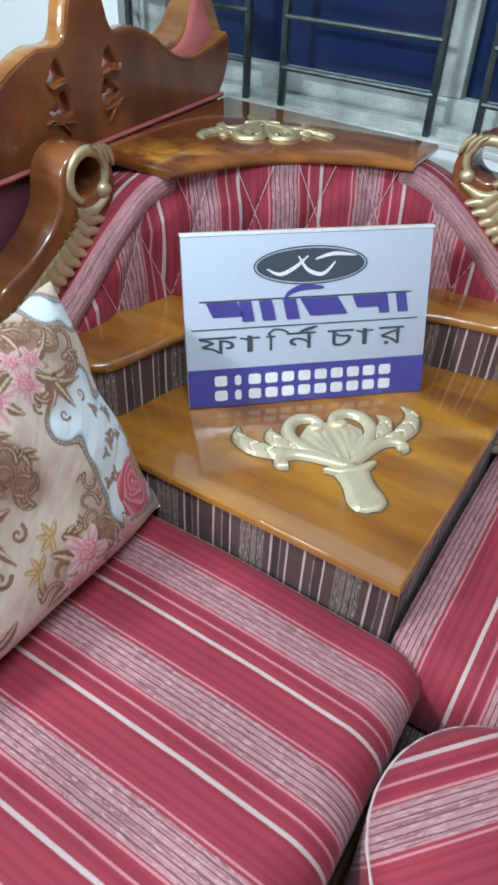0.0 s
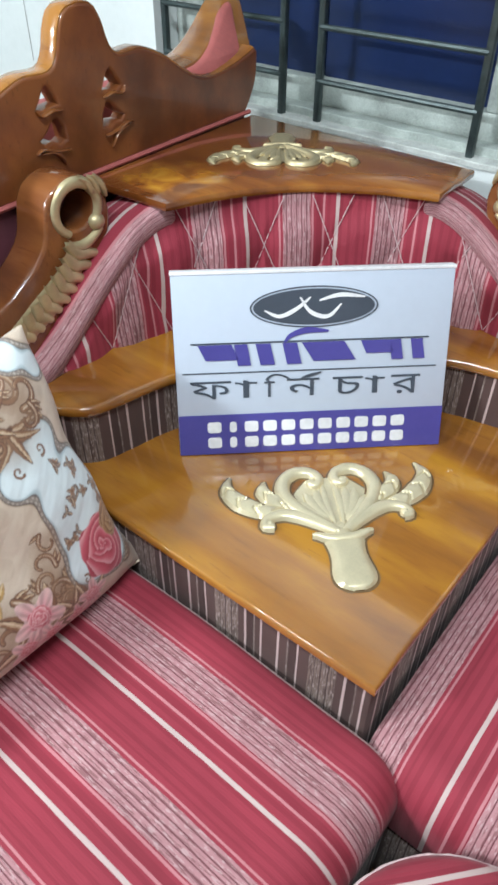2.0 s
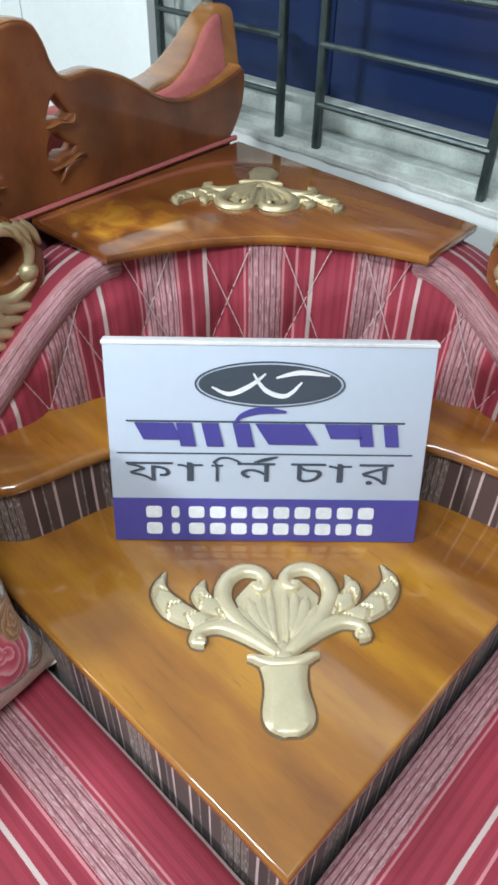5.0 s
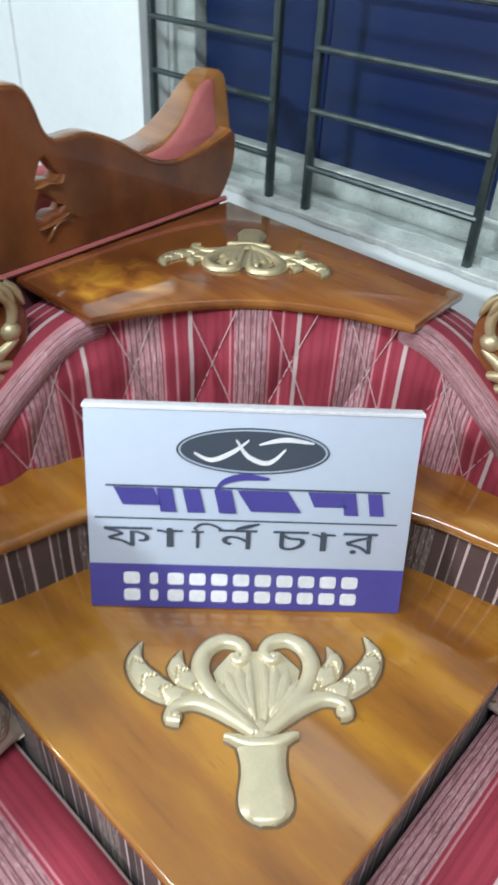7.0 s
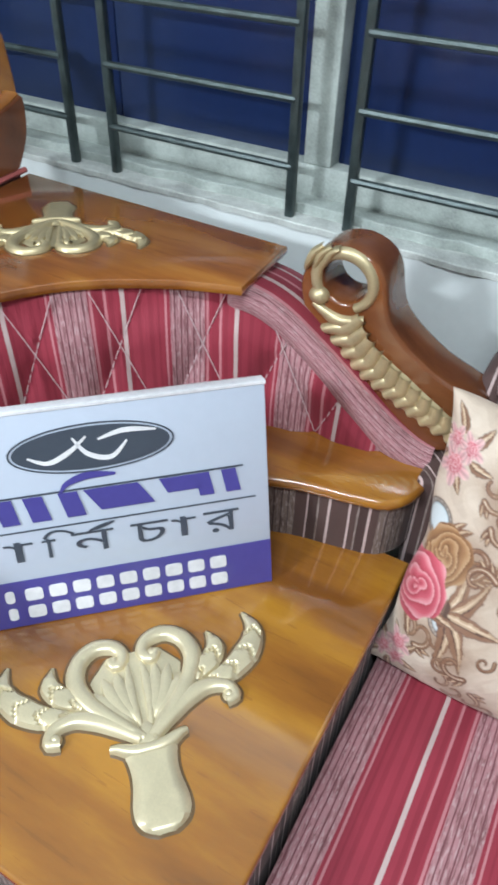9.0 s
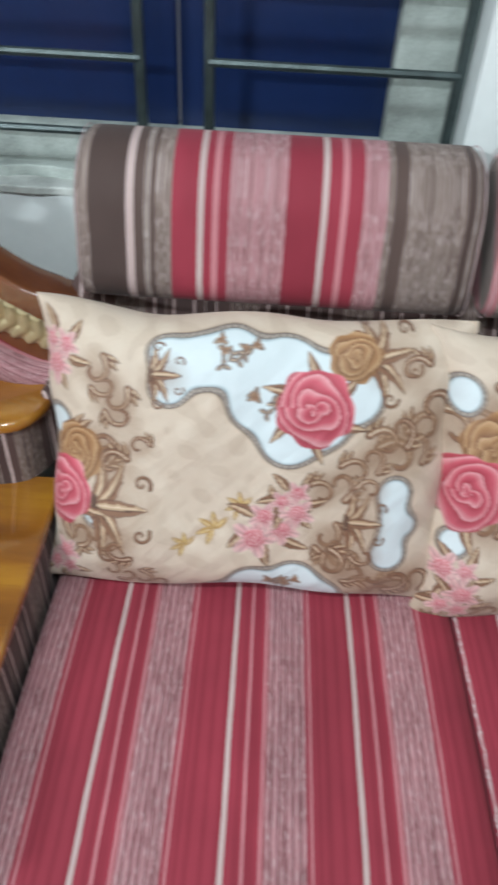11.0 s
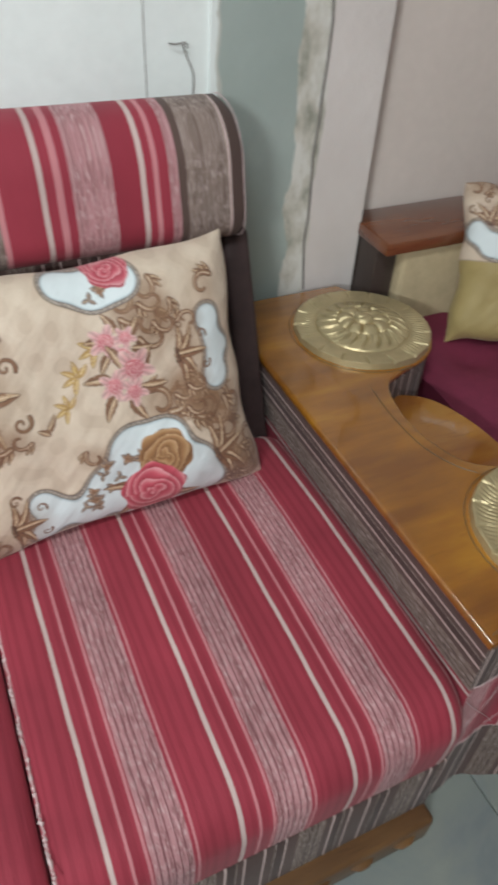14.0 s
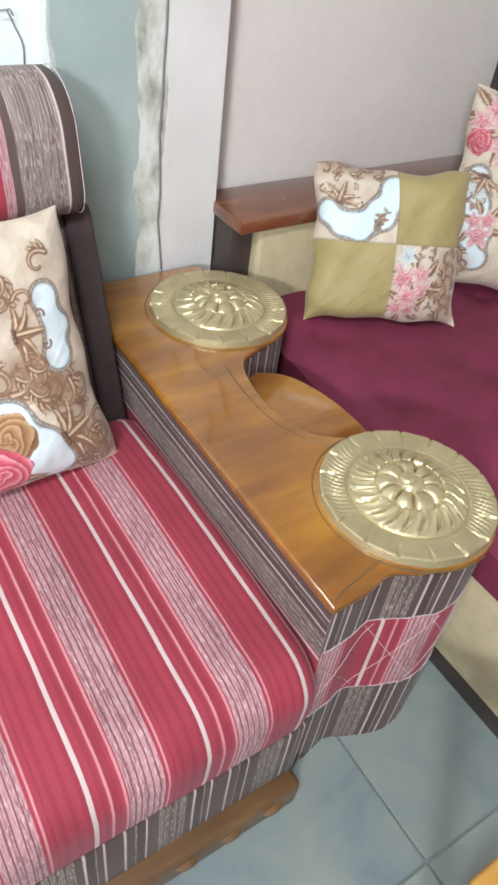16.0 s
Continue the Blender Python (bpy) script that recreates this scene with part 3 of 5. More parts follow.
def build_wing(mirrored):
    tr = mirror_xy if mirrored else (lambda b: b)

    def across(shift):
        return (lambda co, n: (co.y + 0.172, co.x + co.z)) if mirrored else (lambda co, n: (co.x - shift, co.y + co.z))
    out = 0.045 if mirrored else 0.0
    at = (-0.3, -0.58, 0) if mirrored else (0.58, 0.3, 0)
    sofa = thing("sofa_wing", at, "two-seat sofa wing in red and brown striped cloth", "sofa", "corner sofa")
    for a, b, shift in ((0.006, 0.599, 0.117), (0.6025, 1.18, 0.663)):
        c = part("seat_cushion", tr(seat_cushion(a, b, -0.03 - out, 0.62, 0.235, SEAT_Z)), cloth_red, sofa, "red striped seat cushion", uv=across(shift))
        rnd = random.Random(5)
        pts = []
        for i in range(230):
            y = -0.005 + 0.6 * i / 229
            loose = 0.0022 * noise.noise(Vector((y * 60, 0, 3))) + rnd.uniform(-0.0016, 0.0016) * (1 if rnd.random() < 0.4 else 0.3)
            pts.append((a + 0.003 + loose, y, SEAT_Z - 0.0045 + 0.006 * math.sin(math.pi * i / 229) + rnd.uniform(-0.0012, 0.0012)))
        if a > 0.5:
            part("seam", tr(tube(pts, [0.0009 + 0.0026 * rnd.random() ** 3 for _ in pts], 5)), thread, c, "frayed pale seam")
    part("base", tr(box((0.0, -0.022 - out, 0.075), (1.182, 0.8, 0.236), 0.008)), cloth_brown, sofa, "brown striped base", uv=across(0))
    rail = part("bottom_rail", tr(box((0.0, -0.05 - 0.6 * out, 0.0), (1.182, 0.03, 0.075), 0.01, 3)), wood_rail, sofa, "carved wooden bottom rail")
    for i in range(14):
        own = bmesh.new()
        bmesh.ops.create_cone(own, cap_ends=True, segments=10, radius1=0.016, radius2=0.006, depth=0.01, matrix=Matrix.Translation((0.06 + i * 0.082, -0.053 - 0.6 * out, 0.04)) @ Matrix.Rotation(radians(90), 4, "X") @ Matrix.Diagonal((1.7, 0.7, 1, 1)))
        part("carving", tr(own), wood_rail, rail)
    def lean(bm):
        for v in bm.verts:
            v.co.y += 0.377 * (v.co.z - 0.36) - 0.025
        return bm
    part("backrest", tr(lean(box((0.0, 0.652, 0.236), (1.13, 0.76, 0.757), 0.022, 4))), cloth_brown, sofa, "brown striped backrest", uv=across(0))
    part("backrest_end", tr(lean(box((1.128, 0.645, 0.236), (1.178, 0.768, 0.75), 0.012, 3))), brown_plain, sofa, "plain dark brown backrest end")
    for i, (a, b) in enumerate(((0.03, 0.579), (0.605, 1.155))):
        prof = rounded(0.15, 0.207, 0.065, 7)
        ends = [0, 0.008, 0.025, 0.06, 0.15, 0.3, 0.5, 0.7, 0.85, 0.94, 0.975, 0.992, 1]
        path = []
        for s in ends:
            k = 1 - 0.10 * max(0, 1 - min(s, 1 - s) / 0.03) ** 2
            path.append(((a + (b - a) * s, 0.715 + 0.075 * (1 - k), 0.737 + 0.1 * (1 - k)), (0, k, 0.1 * k), (0, 0.22 * k, k)))
        bm = sweep(prof, path)
        off = 0.0
        fn = (lambda co, n, a=a: (-co.y - a + off, co.z + co.x)) if mirrored else (lambda co, n, a=a: (co.x - a + off, co.z - co.y))
        hr = part("headrest", tr(bm), cloth_head2 if i else cloth_head, sofa, "rolled headrest in brown and red stripes", uv=fn)
        for e in (a + 0.004, b - 0.004):
            ring = [(e, 0.715 + p * 1.0 + q * 0.22, 0.737 + p * 0.1 + q) for p, q in rounded(0.15, 0.207, 0.065, 7)]
            part("piping", tr(tube(ring + ring[:1], 0.0009, 5)), thread, hr, "pale stitched piping")
    return sofa


right_wing = build_wing(False)
build_wing(True)

# broad arm at the far end of the window-side wing
ARM_X = 1.184
R_MED = 0.143
MED = ((1.425, 0.712), (1.42, 0.117))
arm_curve = densify([(ARM_X, 0.0), (1.25, 0.003), (1.3, 0.012), (1.345, -0.008), (1.42, -0.03), (1.5, -0.005), (1.555, 0.07), (1.555, 0.16), (1.51, 0.235), (1.43, 0.268), (1.375, 0.305), (1.35, 0.38), (1.35, 0.45), (1.375, 0.53), (1.43, 0.562), (1.52, 0.6), (1.57, 0.68), (1.565, 0.76), (1.51, 0.84)], 90)
arm_out = arm_curve + [(1.47, 0.9), (1.25, 0.9), (ARM_X, 0.86)]
arm_body = [(x + (0.004 if x < 1.2 else -0.006), y + (0.004 if y < 0.1 else 0)) for x, y in arm_out]


def arm_uv(co, n):
    if n.x < -0.6:
        return (co.z * 1.0 + 0.02, co.y)
    best, bd, acc, prev = 0, 9, 0, None
    for p in arm_curve:
        if prev is not None:
            acc += math.hypot(p[0] - prev[0], p[1] - prev[1])
        d = (p[0] - co.x) ** 2 + (p[1] - co.y) ** 2
        if d < bd:
            bd, best = d, acc
        prev = p
    return (best + 0.11, co.z)


arm_base = part("arm", slab(arm_body, 0.0, 0.19), cloth_brown, right_wing, "brown striped lower arm side", uv=arm_uv)
part("arm_middle_band", slab([(x + (0.003 if x < 1.2 else -0.002), y) for x, y in arm_body], 0.19, 0.392, 0.006), cloth_red, arm_base, "red striped quilted band", uv=lambda co, n: (arm_uv(co, n)[0] + 0.09, co.z))
part("arm_upper_band", slab(arm_body, 0.392, 0.497), cloth_brown, arm_base, "brown striped upper band", uv=arm_uv)
for z in (0.19, 0.392):
    pts = []
    for i in range(1, 44):
        a, b = arm_body[i - 1], arm_body[i + 1]
        d = Vector((b[0] - a[0], b[1] - a[1])).normalized()
        pts.append((arm_body[i][0] + d.y * 0.0005, arm_body[i][1] - d.x * 0.0005, z + 0.0018 * math.sin(i * 2.1)))
    part("stitching", tube(pts, [0.0004 + 0.0006 * abs(math.sin(i * 1.7)) for i in range(len(pts))], 5), thread, arm_base, "frayed pale stitching")
for k in range(0, 40, 7):
    for up in (1, -1):
        pts = []
        for i in range(9):
            n = max(1, k + i)
            a, b = arm_body[n - 1], arm_body[n + 1]
            d = Vector((b[0] - a[0], b[1] - a[1])).normalized()
            q = i / 8 if up > 0 else 1 - i / 8
            pts.append((arm_body[n][0] - 0.001 + d.y * 0.0012, arm_body[n][1] - d.x * 0.0012, 0.2 + 0.182 * q))
        part("stitching", tube(pts, 0.0005, 4), thread, arm_base, "pale diagonal stitching")
arm_top = part("arm_top", slab(arm_out, 0.497, 0.515, 0.006, 3, True), wood_top, right_wing, "varnished golden wooden arm top")
part("arm_lower_ledge", slab(densify([(1.33, 0.24), (1.45, 0.26), (1.52, 0.29), (1.535, 0.36), (1.524, 0.46), (1.488, 0.54), (1.42, 0.575), (1.33, 0.56)], 40), 0.425, 0.445, 0.006, 3, True), wood_shelf, right_wing, "lower golden-brown wooden ledge")
part("arm_ledge_support", box((1.352, 0.262, 0.0), (1.48, 0.545, 0.425), 0.004), cloth_brown, arm_base, uv=lambda co, n: (co.x + co.y, co.z))


def rosette(cx, cy, z, radius):
    """A carved gold disc: swirled button, ring of petals, ring of flame-cut leaves, flat fluted and notched rim."""
    bm = bmesh.new()
    nr, na = 72, 384
    rows = []

    def cut(x, w):
        return max(0.0, 1 - abs(x) / w)
    for i in range(nr + 1):
        q = i / nr
        row = []
        for k in range(na):
            a = k / na * math.tau
            turn = a / math.tau
            dome = 0.012 + 0.0165 * (1 - min(1, q / 0.68) ** 2.2)
            if q < 0.145:
                s = q / 0.145
                h = dome + 0.0055 * math.sqrt(max(0, 1 - s ** 3)) - 0.0035 * cut((turn * 2 + s * 0.7) % 1 - 0.5, 0.13) * min(1, s * 2.5)
            elif q < 0.38:
                p = (turn * 9 + 0.15 * math.sin(a * 2)) % 1 - 0.5
                lip = 0.38 - 0.055 * (2 * abs(p)) ** 3
                s = (q - 0.145) / (lip - 0.145)
                if s < 1:
                    h = dome - 0.005 + 0.0075 * math.sin(math.pi * min(1, 0.12 + 0.75 * s)) * (1 - (2 * abs(p)) ** 4) - 0.003 * cut(abs(p) - 0.5, 0.09)
                else:
                    h = dome - 0.006
            elif q < 0.68:
                s = (q - 0.38) / 0.3
                w = (turn * 21 + 0.9 * s * s + 0.12 * math.sin(a * 5)) % 1 - 0.5
                w2 = (turn * 21 + 0.42 + 1.3 * s) % 1 - 0.5
                h = dome + 0.0015 * math.cos(math.tau * w) * math.sin(math.pi * s) - 0.008 * cut(w, 0.17) * math.sin(math.pi * min(1, s * 1.25)) ** 0.7
                h -= 0.004 * cut(w2, 0.12) * max(0, math.sin(math.pi * (s - 0.35) / 0.65))
                h -= 0.003 * cut(s, 0.08)
            else:
                s = (q - 0.68) / 0.32
                notch = cut((turn * 17 + 0.1 * (1 - s)) % 1 - 0.5, 0.06) * min(1, max(0, (s - 0.3) * 3))
                side = max(0, abs(math.cos(a - 2.5)) - 0.72) / 0.28
                flute = cut((turn * 84 + 1.6 * s * s) % 1 - 0.5, 0.3) * min(1, side * 3) * math.sin(math.pi * min(1, s * 1.1))
                h = 0.0108 + 0.0022 * s - 0.0045 * notch - 0.0024 * flute - 0.0015 * cut(s, 0.07)
                if s > 0.92:
                    h -= 0.005 * ((s - 0.92) / 0.08) ** 2
            if i == nr:
                h = 0.0
            edge = 1.0 + (0.008 * abs(math.sin(17 / 2 * a)) - 0.005 if q > 0.85 else 0)
            row.append(bm.verts.new((cx + radius * q * edge * math.cos(a), cy + radius * q * edge * math.sin(a), z + h * 1.15)))
        rows.append(row)
    for r, s in zip(rows, rows[1:]):
        for k in range(na):
            bm.faces.new((r[k], s[k], s[(k + 1) % na], r[(k + 1) % na]))
    bmesh.ops.remove_doubles(bm, verts=bm.verts[:], dist=1e-5)
    return turned_up(bm)


for cx, cy in MED:
    part("rosette", rosette(cx, cy, 0.514, R_MED), gold_satin, arm_top, "carved gold rosette")
    ring = [(cx + (R_MED + 0.008) * math.cos(a / 40 * math.tau), cy + (R_MED + 0.008) * math.sin(a / 40 * math.tau)) for a in range(41)]
    ring = [p for p in ring if p[0] < cx + 0.04]
    ring.sort(key=lambda p: math.atan2(p[1] - cy, -(p[0] - cx)))
    # no groove is cut: a dark tube gives its shade as colour
    part("groove", tube([(x, y, 0.5145) for x, y in ring], 0.0013, 5), recess_shade, arm_top, "dark groove line, shade put into colour")
for pts in ([(1.335, 0.53), (1.325, 0.45), (1.328, 0.36), (1.35, 0.3), (1.375, 0.27)], [(1.195, 0.012), (1.23, 0.022), (1.275, 0.03), (1.3, 0.035)]):
    part("groove", tube([(x, y, 0.5145) for x, y in densify(pts, 20)], 0.0013, 5), recess_shade, arm_top, "dark groove line, shade put into colour")


# ---------------------------------------------------------------- corner unit
corner = thing("corner_unit", (-0.35, 0.35, 0), "corner table unit with golden wooden top and striped sides", "corner table", "corner sofa")
tabletop = part("tabletop", slab([(0, 0), (0, 0.62), (-0.62, 0.62), (-0.62, 0)], TOP_Z - 0.014, TOP_Z, 0.006, 3), wood_top, corner, "varnished golden wooden top")
part("table_side", box((-0.62, 0.004, 0.0), (-0.004, 0.62, TOP_Z - 0.014), 0.008), cloth_brown, corner, "brown striped side", uv=lambda co, n: (co.x + co.y, co.z))
front = [(-0.012, 0.70), (-0.018, 0.645), (-0.045, 0.602), (-0.10, 0.585), (-0.2, 0.562), (-0.33, 0.497), (-0.42, 0.415), (-0.495, 0.32), (-0.548, 0.2), (-0.568, 0.11), (-0.585, 0.06), (-0.63, 0.028), (-0.69, 0.02)]
front = densify(front, 60)
part("ledge", slab(front + [(-0.71, 0.2), (-0.63, 0.41), (-0.41, 0.63), (-0.2, 0.71)], 0.60, 0.62, 0.008, 3, True), wood_top, corner, "varnished wooden ledge")


def arclen_uv(path):
    def uv(co, n):
        best, bd, acc, prev = 0, 9, 0, None
        for p in path:
            if prev is not None:
                acc += math.hypot(p[0] - prev[0], p[1] - prev[1])
            d = (p[0] - co.x) ** 2 + (p[1] - co.y) ** 2
            if d < bd:
                bd, best = d, acc
            prev = p
        return (best, co.z)
    return uv


rise = densify([(x - 0.006, y + 0.006) for x, y in front], 120)
part("ledge_side", slab(rise + [(-0.71, 0.2), (-0.63, 0.41), (-0.41, 0.63), (-0.2, 0.71)], TOP_Z, 0.60), cloth_brown, corner, "brown striped curved side", uv=arclen_uv(rise))

for lo, hi in (((-0.03, 0.66, 0.0), (0.012, 0.86, 0.632)), ((-0.86, -0.012, 0.0), (-0.66, 0.03, 0.632))):
    part("corner_side", box(lo, hi, 0.01, 3), cloth_brown, corner, "brown striped end", uv=lambda co, n: (co.x + co.y, co.z))

# quilted back: a curved padded band with stitched diamonds and a rolled edge
NQ, ROWS_Q = 160, 26
qline = densify([(-0.025, 0.712), (-0.12, 0.703), (-0.22, 0.688), (-0.325, 0.664), (-0.462, 0.58), (-0.58, 0.462), (-0.661, 0.328), (-0.688, 0.22), (-0.703, 0.12), (-0.712, 0.025)], NQ + 1)


def quilt_top(s):
    e = min(s, 1 - s)
    k = min(1, max(0, e / 0.31))
    return 0.632 + (0.847 - 0.632) * (k * k * (3 - 2 * k)) ** 0.85


def quilt_normal(i):
    a, b = qline[max(0, i - 1)], qline[min(NQ, i + 1)]
    d = Vector((b[0] - a[0], b[1] - a[1], 0)).normalized()
    n = Vector((d.y, -d.x, 0))
    return n if n.dot(Vector((0.7, -0.7, 0))) > 0 else -n


def quilt_puff(s, z):
    p, q = s * 9.0, (z - 0.62) / 0.14
    u1, u2 = (p + q * 0.5) % 1.0, (p - q * 0.5) % 1.0
    seam = min(abs(u1 - 0.5), abs(u2 - 0.5)) * 2
    puff = 0.016 * min(1, seam * 1.7) ** 0.6
    return puff * min(1, max(0, (quilt_top(s) - 0.028 - z) / 0.035))


def quilt_place(s, z, lift=0.0):
    i = s * NQ
    j = min(NQ - 1, int(i))
    base = Vector((*qline[j], 0)).lerp(Vector((*qline[j + 1], 0)), i - j)
    mid = min(1, max(0, (min(s, 1 - s) - 0.22) / 0.12))
    back = (0.006 - 0.032 * (0.846 - z) / 0.23) * mid * mid * (3 - 2 * mid)
    return base + quilt_normal(j) * (quilt_puff(s, z) + lift - back) + Vector((0, 0, z))


bm = bmesh.new()
cols = []
for i in range(NQ + 1):
    s = i / NQ
    top = quilt_top(s)
    cols.append([bm.verts.new(quilt_place(min(s, 0.99999), 0.615 + (top - 0.615) * k / ROWS_Q)) for k in range(ROWS_Q + 1)])
for c, d in zip(cols, cols[1:]):
    for k in range(ROWS_Q):
        bm.faces.new((c[k], d[k], d[k + 1], c[k + 1]))
bmesh.ops.recalc_face_normals(bm, faces=bm.faces[:])
quilt = part("quilted_back", bm, cloth_quilt, corner, "red striped quilted back", uv=lambda co, n: (arclen_uv(qline)(co, n)[0] + 0.18, co.z))
st = bmesh.new()
for sign_ in (1, -1):
    for m_ in range(-3, 14):
        pts = []
        for k in range(41):
            z = 0.622 + 0.226 * k / 40
            s = (m_ + 0.5 - sign_ * (z - 0.62) / 0.14 * 0.5) / 9.0
            if 0.01 < s < 0.99 and z < quilt_top(s) - 0.004:
                pts.append(quilt_place(s, z, 0.0036))
        if len(pts) > 2:
            merge(st, tube(pts, [0.0006 + 0.0004 * (k % 2) for k in range(len(pts))], 5))
tagged(part("stitching", st, thread, quilt, "pale diamond stitching"), kind="stuff")
# rolled edging along both sloping ends: stripes run along it
ROLL = [(0.006, -0.04), (0.014, -0.026), (0.018, -0.01), (0.016, 0.004), (0.008, 0.014), (-0.006, 0.02), (-0.03, 0.023), (-0.055, 0.022), (-0.08, 0.019), (-0.105, 0.014), (-0.13, 0.006), (-0.15, -0.012), (-0.158, -0.04)]
for lo, hi in ((0, 62), (NQ - 62, NQ)):
    bm = bmesh.new()
    cols, index_uv = [], {}
    for i in range(lo, hi + 1):
        n, top = quilt_normal(i), quilt_top(i / NQ)
        k = min(1, max(0, (min(i, NQ - i) / NQ - 0.285) / 0.04))
        fade = k * k * (3 - 2 * k)
        sink = 0.022 * fade
        q = min(1, max(0, (min(i, NQ - i) / NQ - 0.04) / 0.28))
        slim = q * q * (3 - 2 * q)
        cols.append([bm.verts.new(Vector((*qline[i], top - sink)) + n * (a * (1 - 0.7 * slim if a > 0 else 1 - 0.35 * fade) - 0.022 * fade) + Vector((0, 0, (b * (1 - 0.6 * slim) if b < 0 and a > 0 else b) - 0.012))) for a, b in ROLL])
        for k, v in enumerate(cols[-1]):
            index_uv[tuple(round(x, 6) for x in v.co)] = (k * 0.021, i * 0.008)
    for c, d in zip(cols, cols[1:]):
        for k in range(len(ROLL) - 1):
            bm.faces.new((c[k], d[k], d[k + 1], c[k + 1]))
    bmesh.ops.recalc_face_normals(bm, faces=bm.faces[:])
    part("rolled_edge", bm, cloth_roll, corner, "rolled striped edging", uv=lambda co, n: index_uv[tuple(round(x, 6) for x in co)])
sh = densify([(-0.318, 0.642), (-0.42, 0.6), (-0.525, 0.525), (-0.6, 0.42), (-0.64, 0.315)], 25)
shelf_outline = sh + [(-0.822, 0.312), (-0.853, 0.80), (-0.325, 0.79)]
shelf = part("corner_shelf", slab(shelf_outline, 0.846, 0.862, 0.005, 2, True), wood_shelf, corner, "varnished wooden corner shelf")
part("shelf_body", slab([(x - 0.03, y + 0.03) for x, y in sh] + [(-0.78, 0.35), (-0.80, 0.775), (-0.36, 0.765)], 0.0, 0.846), cloth_brown, corner, uv=lambda co, n: (co.x + co.y, co.z))


def ornament(grow=0.0, high=1.0):
    """The pieces of a carved spray in centimetres: stem tongue, collar, heart of scrolls, leaves to both sides."""
    h = 0.9 * high
    pieces = []

    def carve(name, pts, widths, tall, n, ribs=0, flat=0.8):
        pieces.append((name, ridge(bmesh.new(), pts, [w + grow for w in widths], tall, ribs=0 if grow else ribs, n=n, flat=flat)))
    carve("stem", [(0, -grow), (0, 9.8)], [0.9, 2.0, 2.65, 3.0, 3.25, 3.38, 3.42, 3.42, 3.38, 3.3, 3.2, 3.1, 3.0, 2.95, 2.92, 2.9, 2.92, 2.98, 3.05, 3.15, 3.3, 3.5], h * 0.85, 44, flat=0.35)
    carve("stem_neck", [(0, 9.2), (0, 11.0), (0, 13.2)], [1.6, 2.0, 0.7], h * 0.9, 16)
    carve("heart", [(0, 11.5), (0, 14), (0, 18), (0, 21.5), (0, 23.4)], [0.4, 2.6, 5.4, 6.2, 3.6], h * (0.42 if grow else 0.34), 24, flat=0.3)
    for m in (1, -1):
        def L(pts):
            return [(m * x, y) for x, y in pts]
        carve("collar", L([(4.9, 10.9), (4.0, 10.7), (2, 10.0), (-0.3, 9.8)]), [0.45, 0.85, 0.95, 0.8], h * 1.15, 18)
        carve("heart_scroll", L([(0.4, 11.2), (2.8, 13.4), (6.2, 17), (7.9, 20.6), (7.2, 23.6), (4.8, 25.2), (2.2, 24.6), (1.3, 22.8), (2.4, 21.6), (3.2, 22.6)]), [0.7, 1.2, 1.35, 1.2, 0.8], h * 1.25, 50)
        carve("side_scroll", L([(0.9, 11.2), (4.2, 14), (8.2, 15.8), (11.2, 15.2), (12.0, 13.6), (10.6, 13.2)]), [0.8, 1.3, 1.3, 1.0, 0.8], h * 1.2, 36)
        carve("leaf", L([(8.6, 16.2), (12.5, 17.3), (15.8, 19.8), (17.2, 22.6), (16.4, 25.6)]), [0.8, 1.6, 1.9, 1.4, 0.15], h, 110, 4.5, 0.5)
        carve("leaf", L([(7.4, 17.2), (9.6, 19.0), (11.2, 21.2), (10.6, 24.0)]), [0.7, 1.6, 1.4, 0.12], h, 80, 2.5, 0.5)
        if not grow:
            for bx, by, tx, ty, w in ((0.62, 12.8, 0.95, 22.2, 0.8), (0.9, 13.6, 2.7, 21.4, 1.15), (1.1, 13.6, 4.5, 20.6, 1.2), (1.3, 13.4, 5.8, 18.8, 1.1), (1.3, 13.0, 5.0, 16.6, 0.8)):
                carve("fan_leaf", L([(bx, by), ((bx + tx) / 2 + 0.35, (by + ty) / 2 - 0.35), (tx, ty)]), [0.3, w * 0.8, w, w * 0.8, 0.25], h * 0.8, 20, flat=0.5)
        for x, y in ((2.6, 22.4), (11.2, 13.9)):
            bm = bmesh.new()
            ball(bm, m * x, y, 0.9 + grow, h * 1.25)
            pieces.append(("scroll_eye", bm))
    return pieces


def place_ornament(m, parent, label, material):
    # widened flat copy in dark brown paints the shade round the spray
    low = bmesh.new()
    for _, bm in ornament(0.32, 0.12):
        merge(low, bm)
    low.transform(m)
    part("outline_shade", turned_up(low), recess_shade, parent, "dark outline, shade round the carving put into colour")
    for name, bm in ornament():
        bm.transform(m)
        part(name, turned_up(bm), material, parent, label)


def flat_frame(x, y, z, ax, ay, scale, stretch=1.0):
    """Centimetres to metres on a level top: the spray grows along (ax, ay) from (x, y)."""
    f = Vector((ax, ay, 0)).normalized()
    r = Vector((f.y, -f.x, 0))
    s = 0.01 * scale
    return Matrix(((r.x * s, f.x * s * stretch, 0, x), (r.y * s, f.y * s * stretch, 0, y), (0, 0, s, z), (0, 0, 0, 1)))


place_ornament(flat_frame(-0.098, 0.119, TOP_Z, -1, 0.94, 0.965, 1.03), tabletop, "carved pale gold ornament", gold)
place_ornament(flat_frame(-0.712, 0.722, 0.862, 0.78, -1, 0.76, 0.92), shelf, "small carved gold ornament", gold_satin)


